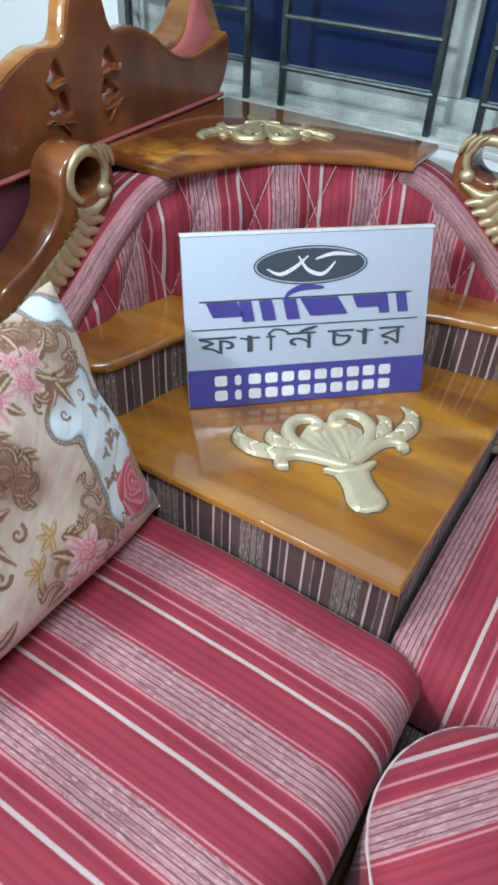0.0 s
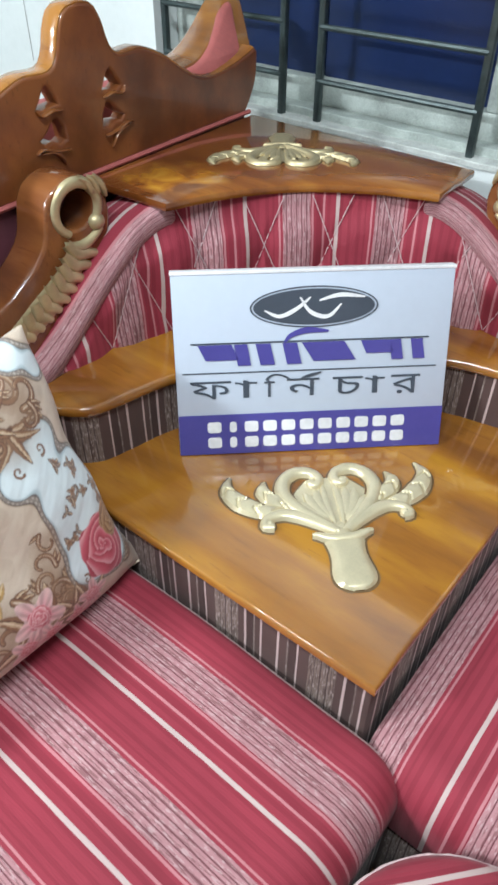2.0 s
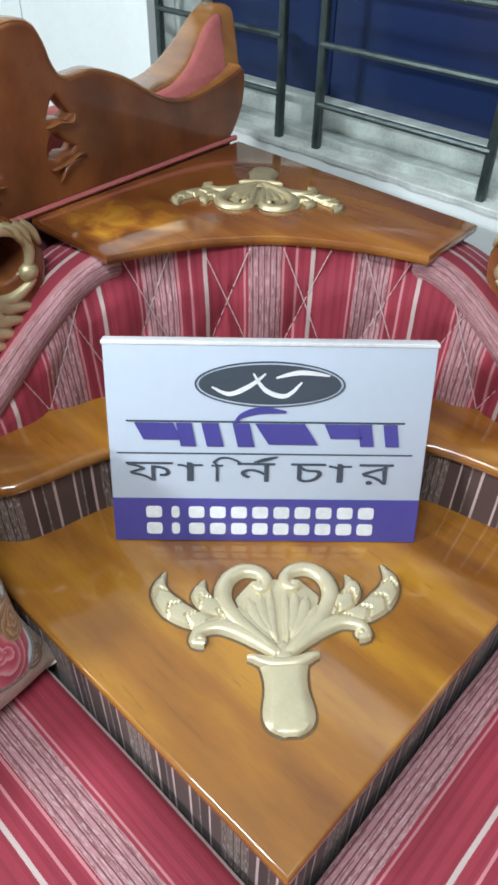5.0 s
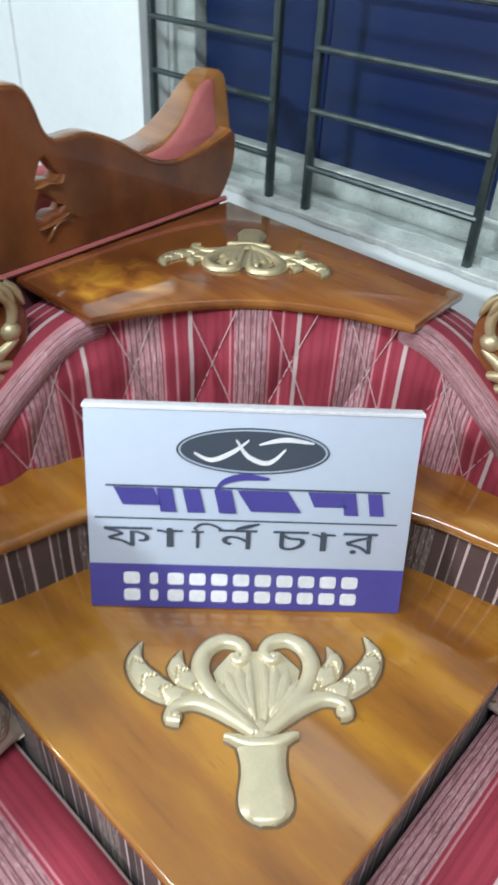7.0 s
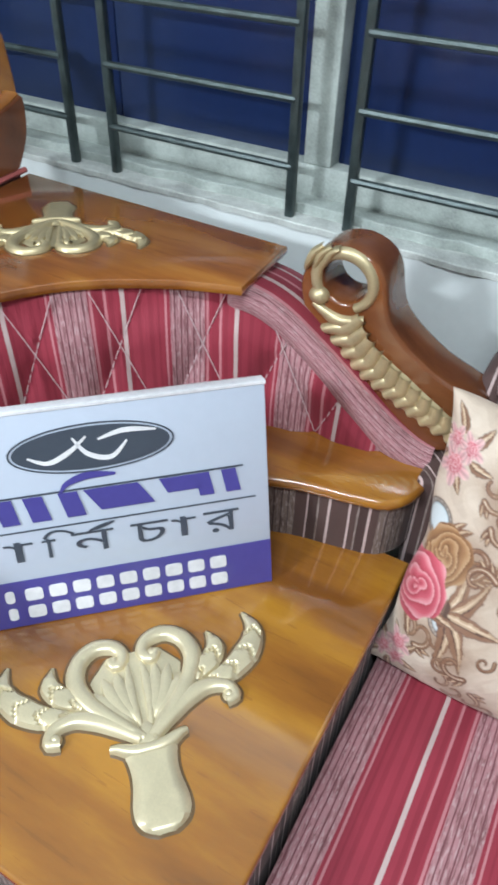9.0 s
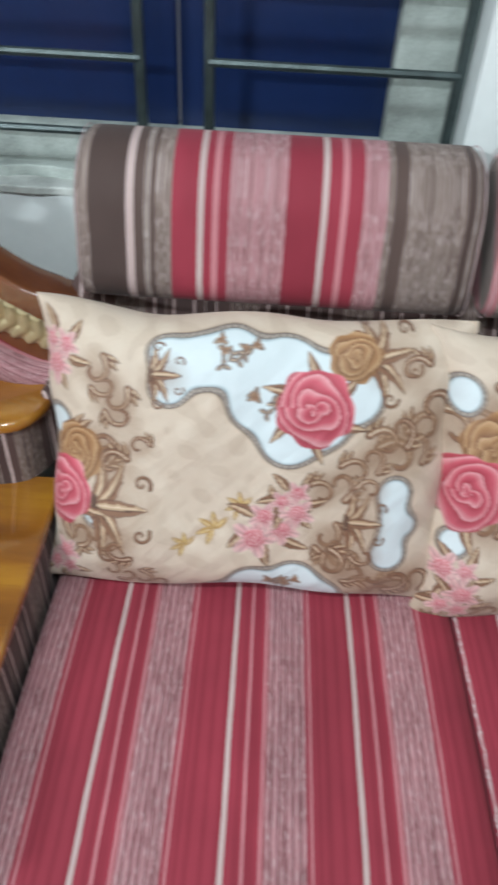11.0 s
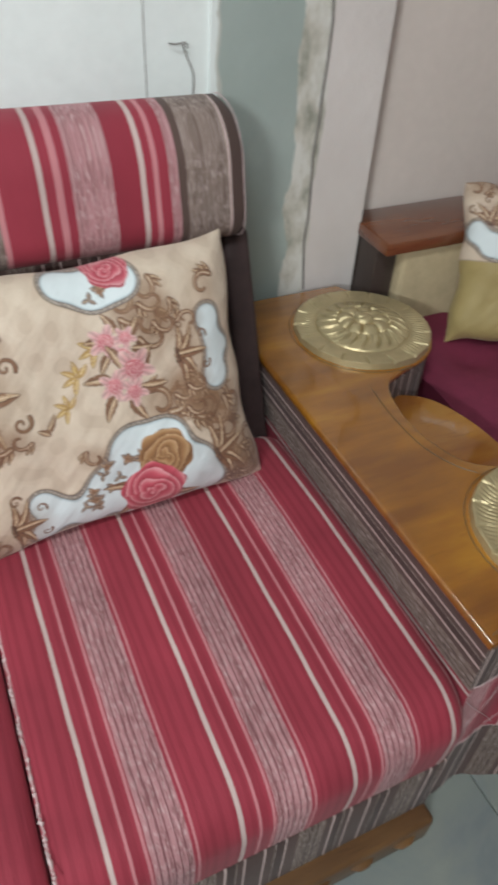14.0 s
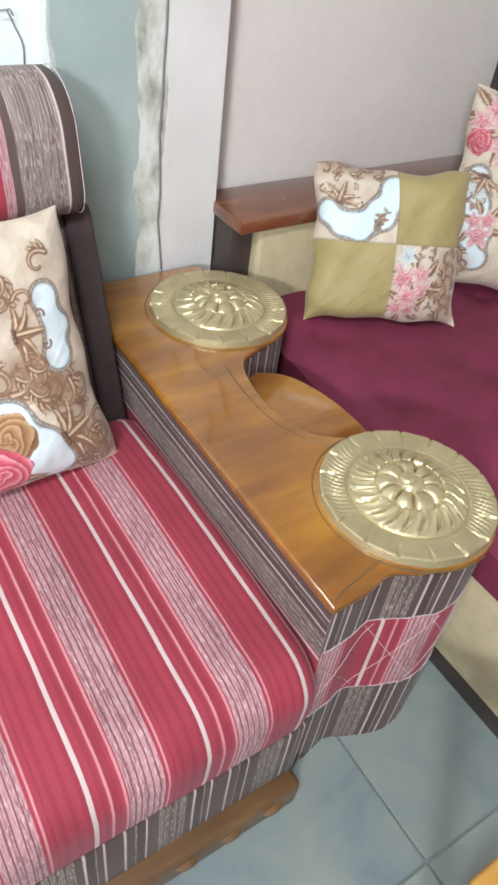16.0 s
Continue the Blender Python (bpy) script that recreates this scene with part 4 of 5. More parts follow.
def scroll_arm(mirrored):
    """A carved wooden scroll with gilded leaf ribs; drawn in x and z, standing at y 0.74."""
    tr = mirror_xy if mirrored else (lambda b: b)

    def stand(bm, y):
        for v in bm.verts:
            high = v.co.y if v.co.y < 0.7 else 0.7 + (v.co.y - 0.7) * 0.907
            v.co = Vector((v.co.x, y - v.co.z, high))
        bmesh.ops.recalc_face_normals(bm, faces=bm.faces[:])
        return tr(bm)
    at = (-0.74, 0.13, 0.62) if mirrored else (-0.13, 0.74, 0.62)
    sc = thing("scroll_arm", at, "carved wooden scroll with gilded leaf ribs", "scroll", "gilded scrolls")
    outer = densify([(0.03, 0.66), (0.02, 0.735), (-0.06, 0.775), (-0.125, 0.83), (-0.145, 0.9), (-0.168, 0.928), (-0.208, 0.937), (-0.247, 0.918), (-0.268, 0.87), (-0.262, 0.82), (-0.235, 0.765), (-0.18, 0.71), (-0.1, 0.66), (-0.03, 0.63)], 60)
    hole = [(-0.203 + 0.034 * math.cos(a / 24 * math.tau), 0.882 + 0.036 * math.sin(a / 24 * math.tau)) for a in range(24)]
    body = plate([outer, hole], 0.075, 0.006)
    level(part("wood_body", stand(body, 0.80), wood_scroll, sc, "glossy brown wooden scroll"), 0 if mirrored else 1)
    def gild(name, pts, widths, tall, n):
        part(name, stand(ridge(bmesh.new(), pts, widths, tall, n=n), 0.727), gold_satin, sc, "gilded carving")
    ring = [(-0.203 + 0.043 * math.cos(radians(a)), 0.882 + 0.045 * math.sin(radians(a))) for a in range(-60, 236, 8)]
    gild("ring", ring, [0.007, 0.009, 0.011, 0.009, 0.007], 0.008, 44)
    for k in range(3):
        gild("claw", [(-0.262 + 0.014 * k, 0.888 + 0.006 * k), (-0.252 + 0.013 * k, 0.915 + 0.004 * k), (-0.236 + 0.012 * k, 0.935)], [0.003, 0.0075, 0.004], 0.013, 12)
    eye = bmesh.new()
    ball(eye, -0.238, 0.848, 0.016, 0.014)
    part("scroll_eye", stand(eye, 0.727), gold_satin, sc, "gilded carving")
    gild("collar", [(-0.245, 0.835), (-0.205, 0.815), (-0.165, 0.83)], [0.006, 0.012, 0.006], 0.010, 14)
    tail = densify([(-0.198, 0.812), (-0.17, 0.775), (-0.13, 0.745), (-0.08, 0.715), (-0.03, 0.69), (0.012, 0.675)], 13)
    gild("tail", tail, [0.02, 0.03, 0.032, 0.026, 0.014], 0.006, 40)
    for i, (x, z) in enumerate(tail[:-1]):
        nx, nz = tail[i + 1]
        d = Vector((nx - x, nz - z)).normalized()
        w = 0.035 * (1 - 0.045 * i)
        ax, az = -d.y, d.x
        gild("leaf_rib", [(x - ax * w, z - az * w), (x + d.x * 0.006 - ax * w * 0.3, z + d.y * 0.006 - az * w * 0.3), (x + d.x * 0.01, z + d.y * 0.01), (x + ax * w, z + az * w)], [0.008, 0.0125, 0.0135, 0.009], 0.011, 14)


scroll_arm(False)
scroll_arm(True)


# ---------------------------------------------------------------- sign board
SIGN = Matrix.Translation((-0.493, 0.166, 0.501)) @ Matrix.Rotation(math.atan2(0.314, 0.329), 4, "Z") @ Matrix.Rotation(radians(-17), 4, "X")
SW, SH = 0.455, 0.311
sign = thing("sign_board", (-0.33, 0.32, 0.5), "white and blue printed shop sign leaning on the ledge", "sign")


def on_sign(bm):
    bm.transform(SIGN)
    return bm


def print_(name, loops, material, lift=0.0006, label=""):
    bm = plate(loops, 0.0006)
    for v in bm.verts:
        v.co = Vector((v.co.x, -lift - v.co.z, v.co.y))
    bmesh.ops.recalc_face_normals(bm, faces=bm.faces[:])
    return part(name, on_sign(bm), material, sign, label)


def rect(x0, y0, x1, y1, lean=0.0):
    return [(x0, y0), (x1, y0), (x1 + lean, y1), (x0 + lean, y1)]


def ellipse(cx, cy, rx, ry, n=48):
    return [(cx + rx * math.cos(k / n * math.tau), cy + ry * math.sin(k / n * math.tau)) for k in range(n)]


def stroke(pts, w, n=24):
    """A tapering brush stroke as a closed outline."""
    c = densify(pts, n)
    a, b = [], []
    for i, (x, y) in enumerate(c):
        p, q = c[max(0, i - 1)], c[min(n - 1, i + 1)]
        d = Vector((q[0] - p[0], q[1] - p[1])).normalized()
        k = w * (0.35 + 0.65 * math.sin(math.pi * i / (n - 1)))
        a.append((x - d.y * k, y + d.x * k))
        b.append((x + d.y * k, y - d.x * k))
    return a + b[::-1]


part("board", on_sign(box((0, 0, 0), (SW, 0.02, SH), 0.0025)), sign_white, sign)
part("board_edge", on_sign(box((-0.001, -0.0012, SH - 0.004), (SW + 0.001, 0.021, SH + 0.001), 0.0005)), pale_print, sign, "white folded rim")
print_("blue_band", [rect(0.001, 0.001, SW - 0.001, 0.073)], sign_blue)
print_("emblem_ring", [ellipse(0.228, 0.252, 0.104, 0.0335), ellipse(0.228, 0.252, 0.1015, 0.0315)], sign_grey)
print_("emblem", [ellipse(0.228, 0.252, 0.0985, 0.029)], sign_grey, label="dark oval emblem")
for pts in ([(0.148, 0.248), (0.172, 0.238), (0.2, 0.25), (0.222, 0.268)], [(0.205, 0.268), (0.222, 0.244), (0.25, 0.236), (0.272, 0.256)], [(0.236, 0.262), (0.27, 0.27), (0.31, 0.266)]):
    print_("emblem_flourish", [stroke(pts, 0.0034)], pale_print, 0.0014)
# first line: blue plain bars below a thin rule
print_("rule", [rect(0.027, 0.195, 0.42, 0.1975)], sign_grey)
for x, w, y0, lean in ((0.05, 0.05, 0.168, -0.012), (0.098, 0.02, 0.158, -0.006), (0.132, 0.022, 0.158, -0.008), (0.172, 0.022, 0.158, -0.008), (0.212, 0.064, 0.162, -0.02), (0.292, 0.042, 0.172, -0.01), (0.331, 0.018, 0.16, -0.006), (0.364, 0.018, 0.16, -0.006)):
    print_("blue_bar", [rect(0.037 + (x - 0.038) * 1.1, y0, 0.037 + (x + w - 0.038) * 1.1, 0.194, lean)], sign_blue, 0.0012)
print_("blue_sweep", [stroke([(0.18, 0.194), (0.19, 0.206), (0.216, 0.214), (0.252, 0.212)], 0.005)], sign_blue, 0.0012)
print_("rule", [rect(0.011, 0.1455, 0.436, 0.1475)], sign_grey)
# second line: the word for furniture, one letter at a time
def letter(body, x0, y0, x1, y1):
    curve = bpy.data.curves.new("letter", "FONT")
    curve.body, curve.size, curve.resolution_u = body, 1.0, 4
    ob = bpy.data.objects.new("letter", curve)
    scene.collection.objects.link(ob)
    me = bpy.data.meshes.new_from_object(ob.evaluated_get(bpy.context.evaluated_depsgraph_get()))
    bpy.data.objects.remove(ob)
    bm = bmesh.new()
    bm.from_mesh(me)
    bpy.data.meshes.remove(me)
    xs, ys = [v.co.x for v in bm.verts], [v.co.y for v in bm.verts]
    for v in bm.verts:
        v.co = Vector((x0 + (v.co.x - min(xs)) / (max(xs) - min(xs)) * (x1 - x0), -0.0014, y0 + (v.co.y - min(ys)) / (max(ys) - min(ys)) * (y1 - y0)))
    for f in bm.faces:
        f.normal_update()
        if f.normal.y > 0:
            f.normal_flip()
    part("letter", on_sign(bm), sign_grey, sign, "slate grey printed letter")


for body, x0, y0, x1, y1 in (("\u09ab", 0.031, 0.102, 0.094, 0.1325), ("\u09be", 0.1, 0.102, 0.134, 0.1325), ("\u09bf", 0.145, 0.102, 0.185, 0.142), ("\u09a8", 0.18, 0.102, 0.231, 0.1325),
                             ("\u099a", 0.252, 0.102, 0.299, 0.1325), ("\u09be", 0.303, 0.102, 0.334, 0.1325), ("\u09b0", 0.344, 0.099, 0.39, 0.1325)):
    letter(body, 0.023 + (x0 - 0.031) * 1.08, y0, 0.023 + (x1 - 0.031) * 1.08, y1)
print_("letter", [stroke([(0.208, 0.1335), (0.223, 0.1375), (0.242, 0.1425)], 0.0026)], sign_grey, 0.0012, "slate grey printed letter")


def rounded_at(x, y, w, h):
    return [(x + a, y + b) for a, b in rounded(w, h, 0.005, 4)]


# two rows of plain white bars on the blue band
for y in (0.0405, 0.0125):
    for k in range(11):
        x = 0.049 + k * 0.0316
        print_("white_bar", [rounded_at(x + (0.006 if k == 1 else 0), y, 0.012 if k == 1 else 0.0235, 0.0195)], pale_print, 0.0014)

# ---------------------------------------------------------------- armchair backing onto the corner
chair = thing("armchair", (-0.9, 0.335, 0), "armchair with glossy carved wooden crest and maroon back", "armchair")
YC = 0.335


def sym(half):
    """A closed symmetrical outline from one half, given as (distance from the middle, height)."""
    return [(YC + a, z) for a, z in half] + [(YC - a, z) for a, z in half[::-1] if a > 1e-6]


half_top = densify([(0.0, 1.12), (0.03, 1.114), (0.046, 1.09), (0.055, 1.062), (0.066, 1.044), (0.082, 1.037), (0.1, 1.037), (0.13, 1.038), (0.16, 1.03), (0.2, 1.013), (0.245, 0.986), (0.285, 0.967), (0.33, 0.959), (0.39, 0.964), (0.45, 0.976), (0.484, 0.985), (0.488, 0.955), (0.482, 0.92), (0.462, 0.886), (0.446, 0.868)], 56)


loops = [sym(half_top)]
for m in (1, -1):
    for hole in ([(0.05, 0.99), (0.057, 1.004), (0.064, 1.016), (0.071, 1.02), (0.078, 1.013), (0.086, 1.0), (0.094, 0.991), (0.082, 0.985), (0.066, 0.989)], [(0.044, 0.935), (0.046, 0.954), (0.056, 0.97), (0.066, 0.968), (0.08, 0.953), (0.096, 0.943), (0.088, 0.936), (0.072, 0.938), (0.058, 0.93)]):
        loops.append([(YC - 0.018 + m * a, z) for a, z in (hole if m > 0 else hole[::-1])])
def horn(co, m):
    """The ends of the crest flare backwards and outwards above the board."""
    k = max(0, (co.z - 0.965) / 0.13)
    return Vector((co.x - 0.105 * k, co.y + m * 0.15 * k, co.z - 0.038 * k))


crest = plate(loops, 0.032, 0.005)
for v in crest.verts:
    v.co = Vector((-0.838 - v.co.z, v.co.x, v.co.y))
bmesh.ops.recalc_face_normals(crest, faces=crest.faces[:])
crest = level(part("crest", crest, wood_crest, chair, "glossy carved red-brown wooden crest"), 0)
for m in (1, -1):
    for pts, ws in (([(0.046, 0.986), (0.068, 0.99), (0.09, 0.986), (0.1, 0.996)], [0.001, 0.003, 0.003, 0.001]), ([(0.056, 0.904), (0.066, 0.92), (0.082, 0.93), (0.104, 0.932)], [0.001, 0.0035, 0.003, 0.001]), ([(0.042, 0.926), (0.07, 0.929), (0.1, 0.938), (0.112, 0.934)], [0.001, 0.002, 0.002, 0.001])):
        g = ridge(bmesh.new(), [(YC - 0.018 + m * a, z - 0.006) for a, z in pts], ws, 0.008, n=14)
        for v in g.verts:
            v.co = Vector((-0.8375 + v.co.z, v.co.x, v.co.y))
        bmesh.ops.recalc_face_normals(g, faces=g.faces[:])
        part("carved_lip", g, wood_scroll, crest)
    # a horn-shaped end: amber wood, its pink hollow a lacquer reflection put into colour
    prof = densify([(0.25, 0.985), (0.3, 0.99), (0.335, 1.01), (0.362, 1.042), (0.382, 1.076), (0.402, 1.096), (0.43, 1.099), (0.452, 1.084), (0.468, 1.045), (0.483, 1.0), (0.489, 0.965), (0.482, 0.92), (0.45, 0.872)], 44) + [(0.36, 0.868), (0.28, 0.9)]
    sc = plate([[(YC + m * a, z) for a, z in prof]], 0.1, 0.012)
    for v in sc.verts:
        thin = 1 - 0.45 * min(1, max(0, (v.co.y - 0.95) / 0.14))
        v.co = horn(Vector((-0.848 - 0.02 * (1 - thin) - v.co.z * thin, v.co.x, v.co.y)), m)
    bmesh.ops.recalc_face_normals(sc, faces=sc.faces[:])
    part("scroll_end", sc, wood_horn, chair, "golden-brown rolled scroll end")
    inner = densify([(0.256, 0.98), (0.3, 0.986), (0.334, 1.006), (0.358, 1.036), (0.378, 1.07), (0.398, 1.086), (0.412, 1.08), (0.42, 1.05), (0.432, 1.01), (0.44, 0.985)], 40) + [(0.43, 0.94), (0.28, 0.94)]
    pink_face = plate([[(YC + m * a, z) for a, z in inner]], 0.02, 0.008)
    for v in pink_face.verts:
        back = 0.02 * (1 - (1 - 0.45 * min(1, max(0, (v.co.y - 0.95) / 0.14))))
        v.co = horn(Vector((-0.842 - back - v.co.z, v.co.x, v.co.y)), m)
    bmesh.ops.recalc_face_normals(pink_face, faces=pink_face.faces[:])
    part("scroll_pad", pink_face, pink_cloth, chair, "rose pink inner face, lacquer reflection put into colour")
# rounded crest top edge: lighter wood plus varnish reflection put into the colour
rim = [(YC - a, z) for a, z in half_top[44::-1]] + [(YC + a, z) for a, z in half_top[1:45]]
rim_path = []
for i, (y, z) in enumerate(rim):
    p, q = rim[max(0, i - 1)], rim[min(len(rim) - 1, i + 1)]
    d = Vector((0, q[0] - p[0], q[1] - p[1])).normalized()
    rim_path.append(((-0.8405, y, z), (1, 0, 0), (0, -d.z, d.y)))
part("crest_edge", sweep([(0.0, -0.004), (0.0, 0.0015), (-0.004, 0.004), (-0.03, 0.004), (-0.034, 0.0015), (-0.034, -0.004)], rim_path), wood_horn, crest, "golden-brown rounded top edge, varnish reflection put into colour")
part("back", box((-0.95, YC - 0.5, 0.0), (-0.845, YC + 0.46, 0.868), 0.012), maroon_dark, chair, "dark maroon cloth back")
part("front_pad", box((-1.02, YC - 0.44, 0.3), (-0.952, YC + 0.4, 0.955), 0.03, 4), pink_cloth, chair, "rose pink padded front of the back")
part("piping", tube([(-0.838, YC - 0.5 + 0.96 * k / 20, 0.866) for k in range(21)], 0.005, 6), pink_cloth, chair, "pink piping")

chair.location.x += 0.012
chair.rotation_euler.z = radians(4.1)

# ---------------------------------------------------------------- cushions
CREAMY, BROWN_D, BROWN_M, BROWN_L, WHITE = (0.63, 0.505, 0.4), (0.095, 0.042, 0.027), (0.235, 0.11, 0.06), (0.48, 0.32, 0.2), (0.66, 0.72, 0.74)
ROSE = ((0.4, 0.035, 0.06), (0.6, 0.1, 0.14), (0.76, 0.36, 0.38))
TAN_ROSE = ((0.2, 0.08, 0.03), (0.38, 0.19, 0.08), (0.55, 0.34, 0.18))
PALE = ((0.5, 0.06, 0.1), (0.68, 0.3, 0.32), (0.76, 0.5, 0.47))


class Print:
    """Paints the printed pattern of a cloth of w by h metres on a grid."""

    def __init__(self, w, h, nx, ny, seed):
        self.u, self.v = np.meshgrid(np.linspace(0, w, nx + 1), np.linspace(0, h, ny + 1), indexing="ij")
        self.rnd = random.Random(seed)
        s = seed * 1.7
        n = np.zeros_like(self.u)
        for k in range(6):
            a = self.rnd.uniform(0, math.tau)
            f = self.rnd.uniform(90, 170)
            n += np.sin(f * (self.u * math.cos(a) + self.v * math.sin(a)) + 1.5 * np.sin(60 * (self.v * math.cos(a) - self.u * math.sin(a)) + seed))
        self.c = np.ones(self.u.shape + (3,)) * np.array(CREAMY)
        self.put(np.clip((n - 0.9) / 0.5, 0, 1) * 0.26, (0.42, 0.3, 0.22))
        self.put(np.clip((-n - 1.4) / 0.5, 0, 1) * 0.2, (0.74, 0.63, 0.52))

    def put(self, mask, colour, win=(slice(None), slice(None))):
        k = np.clip(mask, 0, 1)[..., None]
        self.c[win] = self.c[win] * (1 - k) + np.asarray(colour) * k

    def near(self, u, v, r):
        """The part of the grid round a place, and its coordinates from there."""
        du, dv = self.u[1, 0] - self.u[0, 0], self.v[0, 1] - self.v[0, 0]
        win = (slice(max(0, int((u - r) / du)), max(0, int((u + r) / du) + 2)), slice(max(0, int((v - r) / dv)), max(0, int((v + r) / dv) + 2)))
        return win, self.u[win] - u, self.v[win] - v

    def leaf(self, u, v, angle, length, width, bend=0.0, dark=BROWN_D, mid=BROWN_M, light=BROWN_L):
        win, du, dv = self.near(u, v, length * 1.1 + width)
        c, s = math.cos(angle), math.sin(angle)
        a, b = du * c + dv * s, dv * c - du * s
        q = np.clip(a / length, 0, 1)
        b = b - 1.7 * bend * length * q * q
        half = width * np.sin(np.pi * q ** 0.8) ** 0.7 * (1 + 0.07 * np.sin(q * 26))
        inside = ((half - np.abs(b)) / 0.0012) * ((a > 0) & (a < length))
        t = (b / (half + 1e-6) + 1) / 2
        col = np.where((t < 0.34)[..., None], mid, light)
        col = np.where(((t > 0.34) & (t < 0.44))[..., None], dark, col)
        col = np.where(((t > 0.78) & (q < 0.8))[..., None], mid, col)
        col = np.where((np.abs(t - 0.6) < 0.05)[..., None], (0.66, 0.5, 0.35), col)
        self.put(np.clip(inside + 0.9, 0, 0.75) * ((a > 0) & (a < length)) * (np.abs(b) < half + 0.0012), dark, win)
        self.put(np.clip(inside, 0, 1), col, win)

    def line(self, pts, w0, w1, colour, light=None):
        n = 46
        for i, (x, y) in enumerate(densify(pts, n)):
            w = w0 + (w1 - w0) * i / (n - 1)
            win, du, dv = self.near(x, y, w + 0.002)
            self.put((w - np.hypot(du, dv)) / 0.001, colour, win)
            if light:
                self.put((w * 0.45 - np.hypot(du + 0.3 * w, dv - 0.35 * w)) / 0.001, light, win)

    def volute(self, u, v, angle, size, turn=1):
        pts = []
        for k in range(14):
            a = angle + turn * k * 0.52
            r = size * (1 - k / 15) * 0.5
            pts.append((u + r * math.cos(a), v + r * math.sin(a)))
        self.line(pts, size * 0.13, size * 0.08, BROWN_D)
        self.line(pts, size * 0.09, size * 0.05, BROWN_M, BROWN_L)

    def curl(self, u, v, angle, size, turn=1, leaves=3):
        """A C-shaped acanthus curl: a swelling stem that rolls up, with leaf lobes on its back."""
        win, du, dv = self.near(u, v, size * 1.7)
        self.put(np.clip(1.5 - np.hypot(du, dv) / (size * 1.05), 0, 1) * 0.45, (0.27, 0.15, 0.085), win)
        pts = []
        for i in range(16):
            q = i / 15
            b = angle + turn * (q ** 1.6) * 4.6
            r = size * (1 - 0.72 * q)
            pts.append((u + r * math.cos(b), v + r * math.sin(b)))
        for i in range(leaves):
            k = 1 + 2 * i
            b = angle + turn * ((k / 15) ** 1.6) * 4.6
            self.leaf(*pts[k], b + turn * 0.75, size * (0.85 - 0.12 * i), size * 0.2, 0.3 * turn)
        self.line(pts, size * 0.24, size * 0.13, BROWN_D)
        self.line(pts, size * 0.19, size * 0.09, BROWN_M, BROWN_L)
        self.line(pts[:11], size * 0.06, size * 0.03, (0.7, 0.56, 0.42))

    def fleur(self, u, v, angle, size):
        """A palmette: a pointed middle leaf, two curling side leaves and a clasp, opening along the angle."""
        c, s = math.cos(angle), math.sin(angle)
        size *= 1.2
        win, du, dv = self.near(u + 0.4 * size * c, v + 0.4 * size * s, size * 1.2)
        self.put(np.clip(1.3 - np.hypot(du, dv) / (size * 0.6), 0, 1) * 0.45, (0.27, 0.15, 0.085), win)
        for m in (1, -1):
            self.leaf(u, v, angle + m * 1.25, size * 0.55, size * 0.14, -0.35 * m)
            self.leaf(u, v, angle + m * 0.75, size * 0.66, size * 0.17, 0.5 * m)
            self.volute(u + size * (0.2 * c - m * 0.78 * s), v + size * (0.2 * s + m * 0.78 * c), angle + m * 0.4, size * 0.34, m)
            self.leaf(u, v, angle + m * 0.34, size * 0.74, size * 0.15, 0.45 * m)
            self.volute(u + size * (0.78 * c - m * 0.4 * s), v + size * (0.78 * s + m * 0.4 * c), angle - m * 0.5, size * 0.3, m)
        self.leaf(u - 0.1 * size * c, v - 0.1 * size * s, angle, size * 0.98, size * 0.125, 0.0)
        self.line([(u - m * 0.14 * size * s, v + m * 0.14 * size * c) for m in (1, 0.3, -0.3, -1)], size * 0.06, size * 0.06, BROWN_D, BROWN_L)

    def spray(self, pts, size):
        """A chain of curls that swap sides along a line."""
        c = densify(pts, max(3, int(len(pts) * 1.8)))
        for i, (x, y) in enumerate(c[:-1]):
            a = math.atan2(c[i + 1][1] - y, c[i + 1][0] - x)
            m = 1 if i % 2 else -1
            self.curl(x, y, a - m * 1.9, size * self.rnd.uniform(0.85, 1.1), m, 2)

    def twig(self, u, v, angle, size):
        """Small brown flowers and leaves on a thin stem."""
        for k in range(4):
            a = angle + self.rnd.uniform(-1.2, 1.2)
            x, y = u + size * self.rnd.uniform(0.2, 1) * math.cos(a), v + size * self.rnd.uniform(0.2, 1) * math.sin(a)
            for j in range(3):
                self.leaf(x, y, a + j * 2.1, size * 0.38, size * 0.1, 0.1, (0.1, 0.06, 0.045), (0.2, 0.12, 0.09), (0.36, 0.26, 0.2))
            if k % 2:
                self.bloom(x, y, size * 0.26, ((0.16, 0.06, 0.03), (0.33, 0.17, 0.1), (0.45, 0.28, 0.18)))

    def cartouche(self, discs, soft=0.024):
        """A pale field with a smooth lobed outline inside a taupe beaded border."""
        f = None
        for u, v, r in discs:
            d = np.hypot(self.u - u, self.v - v) - r
            if f is None:
                f = d
            else:
                h = np.clip(0.5 + 0.5 * (f - d) / soft, 0, 1)
                f = f * (1 - h) + d * h - soft * h * (1 - h)
        bead = np.sin(self.u * 700) * np.sin(self.v * 700)
        self.put(np.clip((0.0085 - f) / 0.004, 0, 1) * 0.5, BROWN_L)
        self.put((0.0062 - f) / 0.0012, (0.13, 0.09, 0.075))
        self.put((0.0045 - f) / 0.0012, np.where((bead > 0.2)[..., None], (0.44, 0.38, 0.33), (0.27, 0.22, 0.19)))
        self.put((0.0006 - f) / 0.0012, (0.12, 0.09, 0.08))
        self.put((-0.0006 - f) / 0.0012, (0.45, 0.53, 0.56))
        self.put((-0.0025 - f) / 0.0018, WHITE)

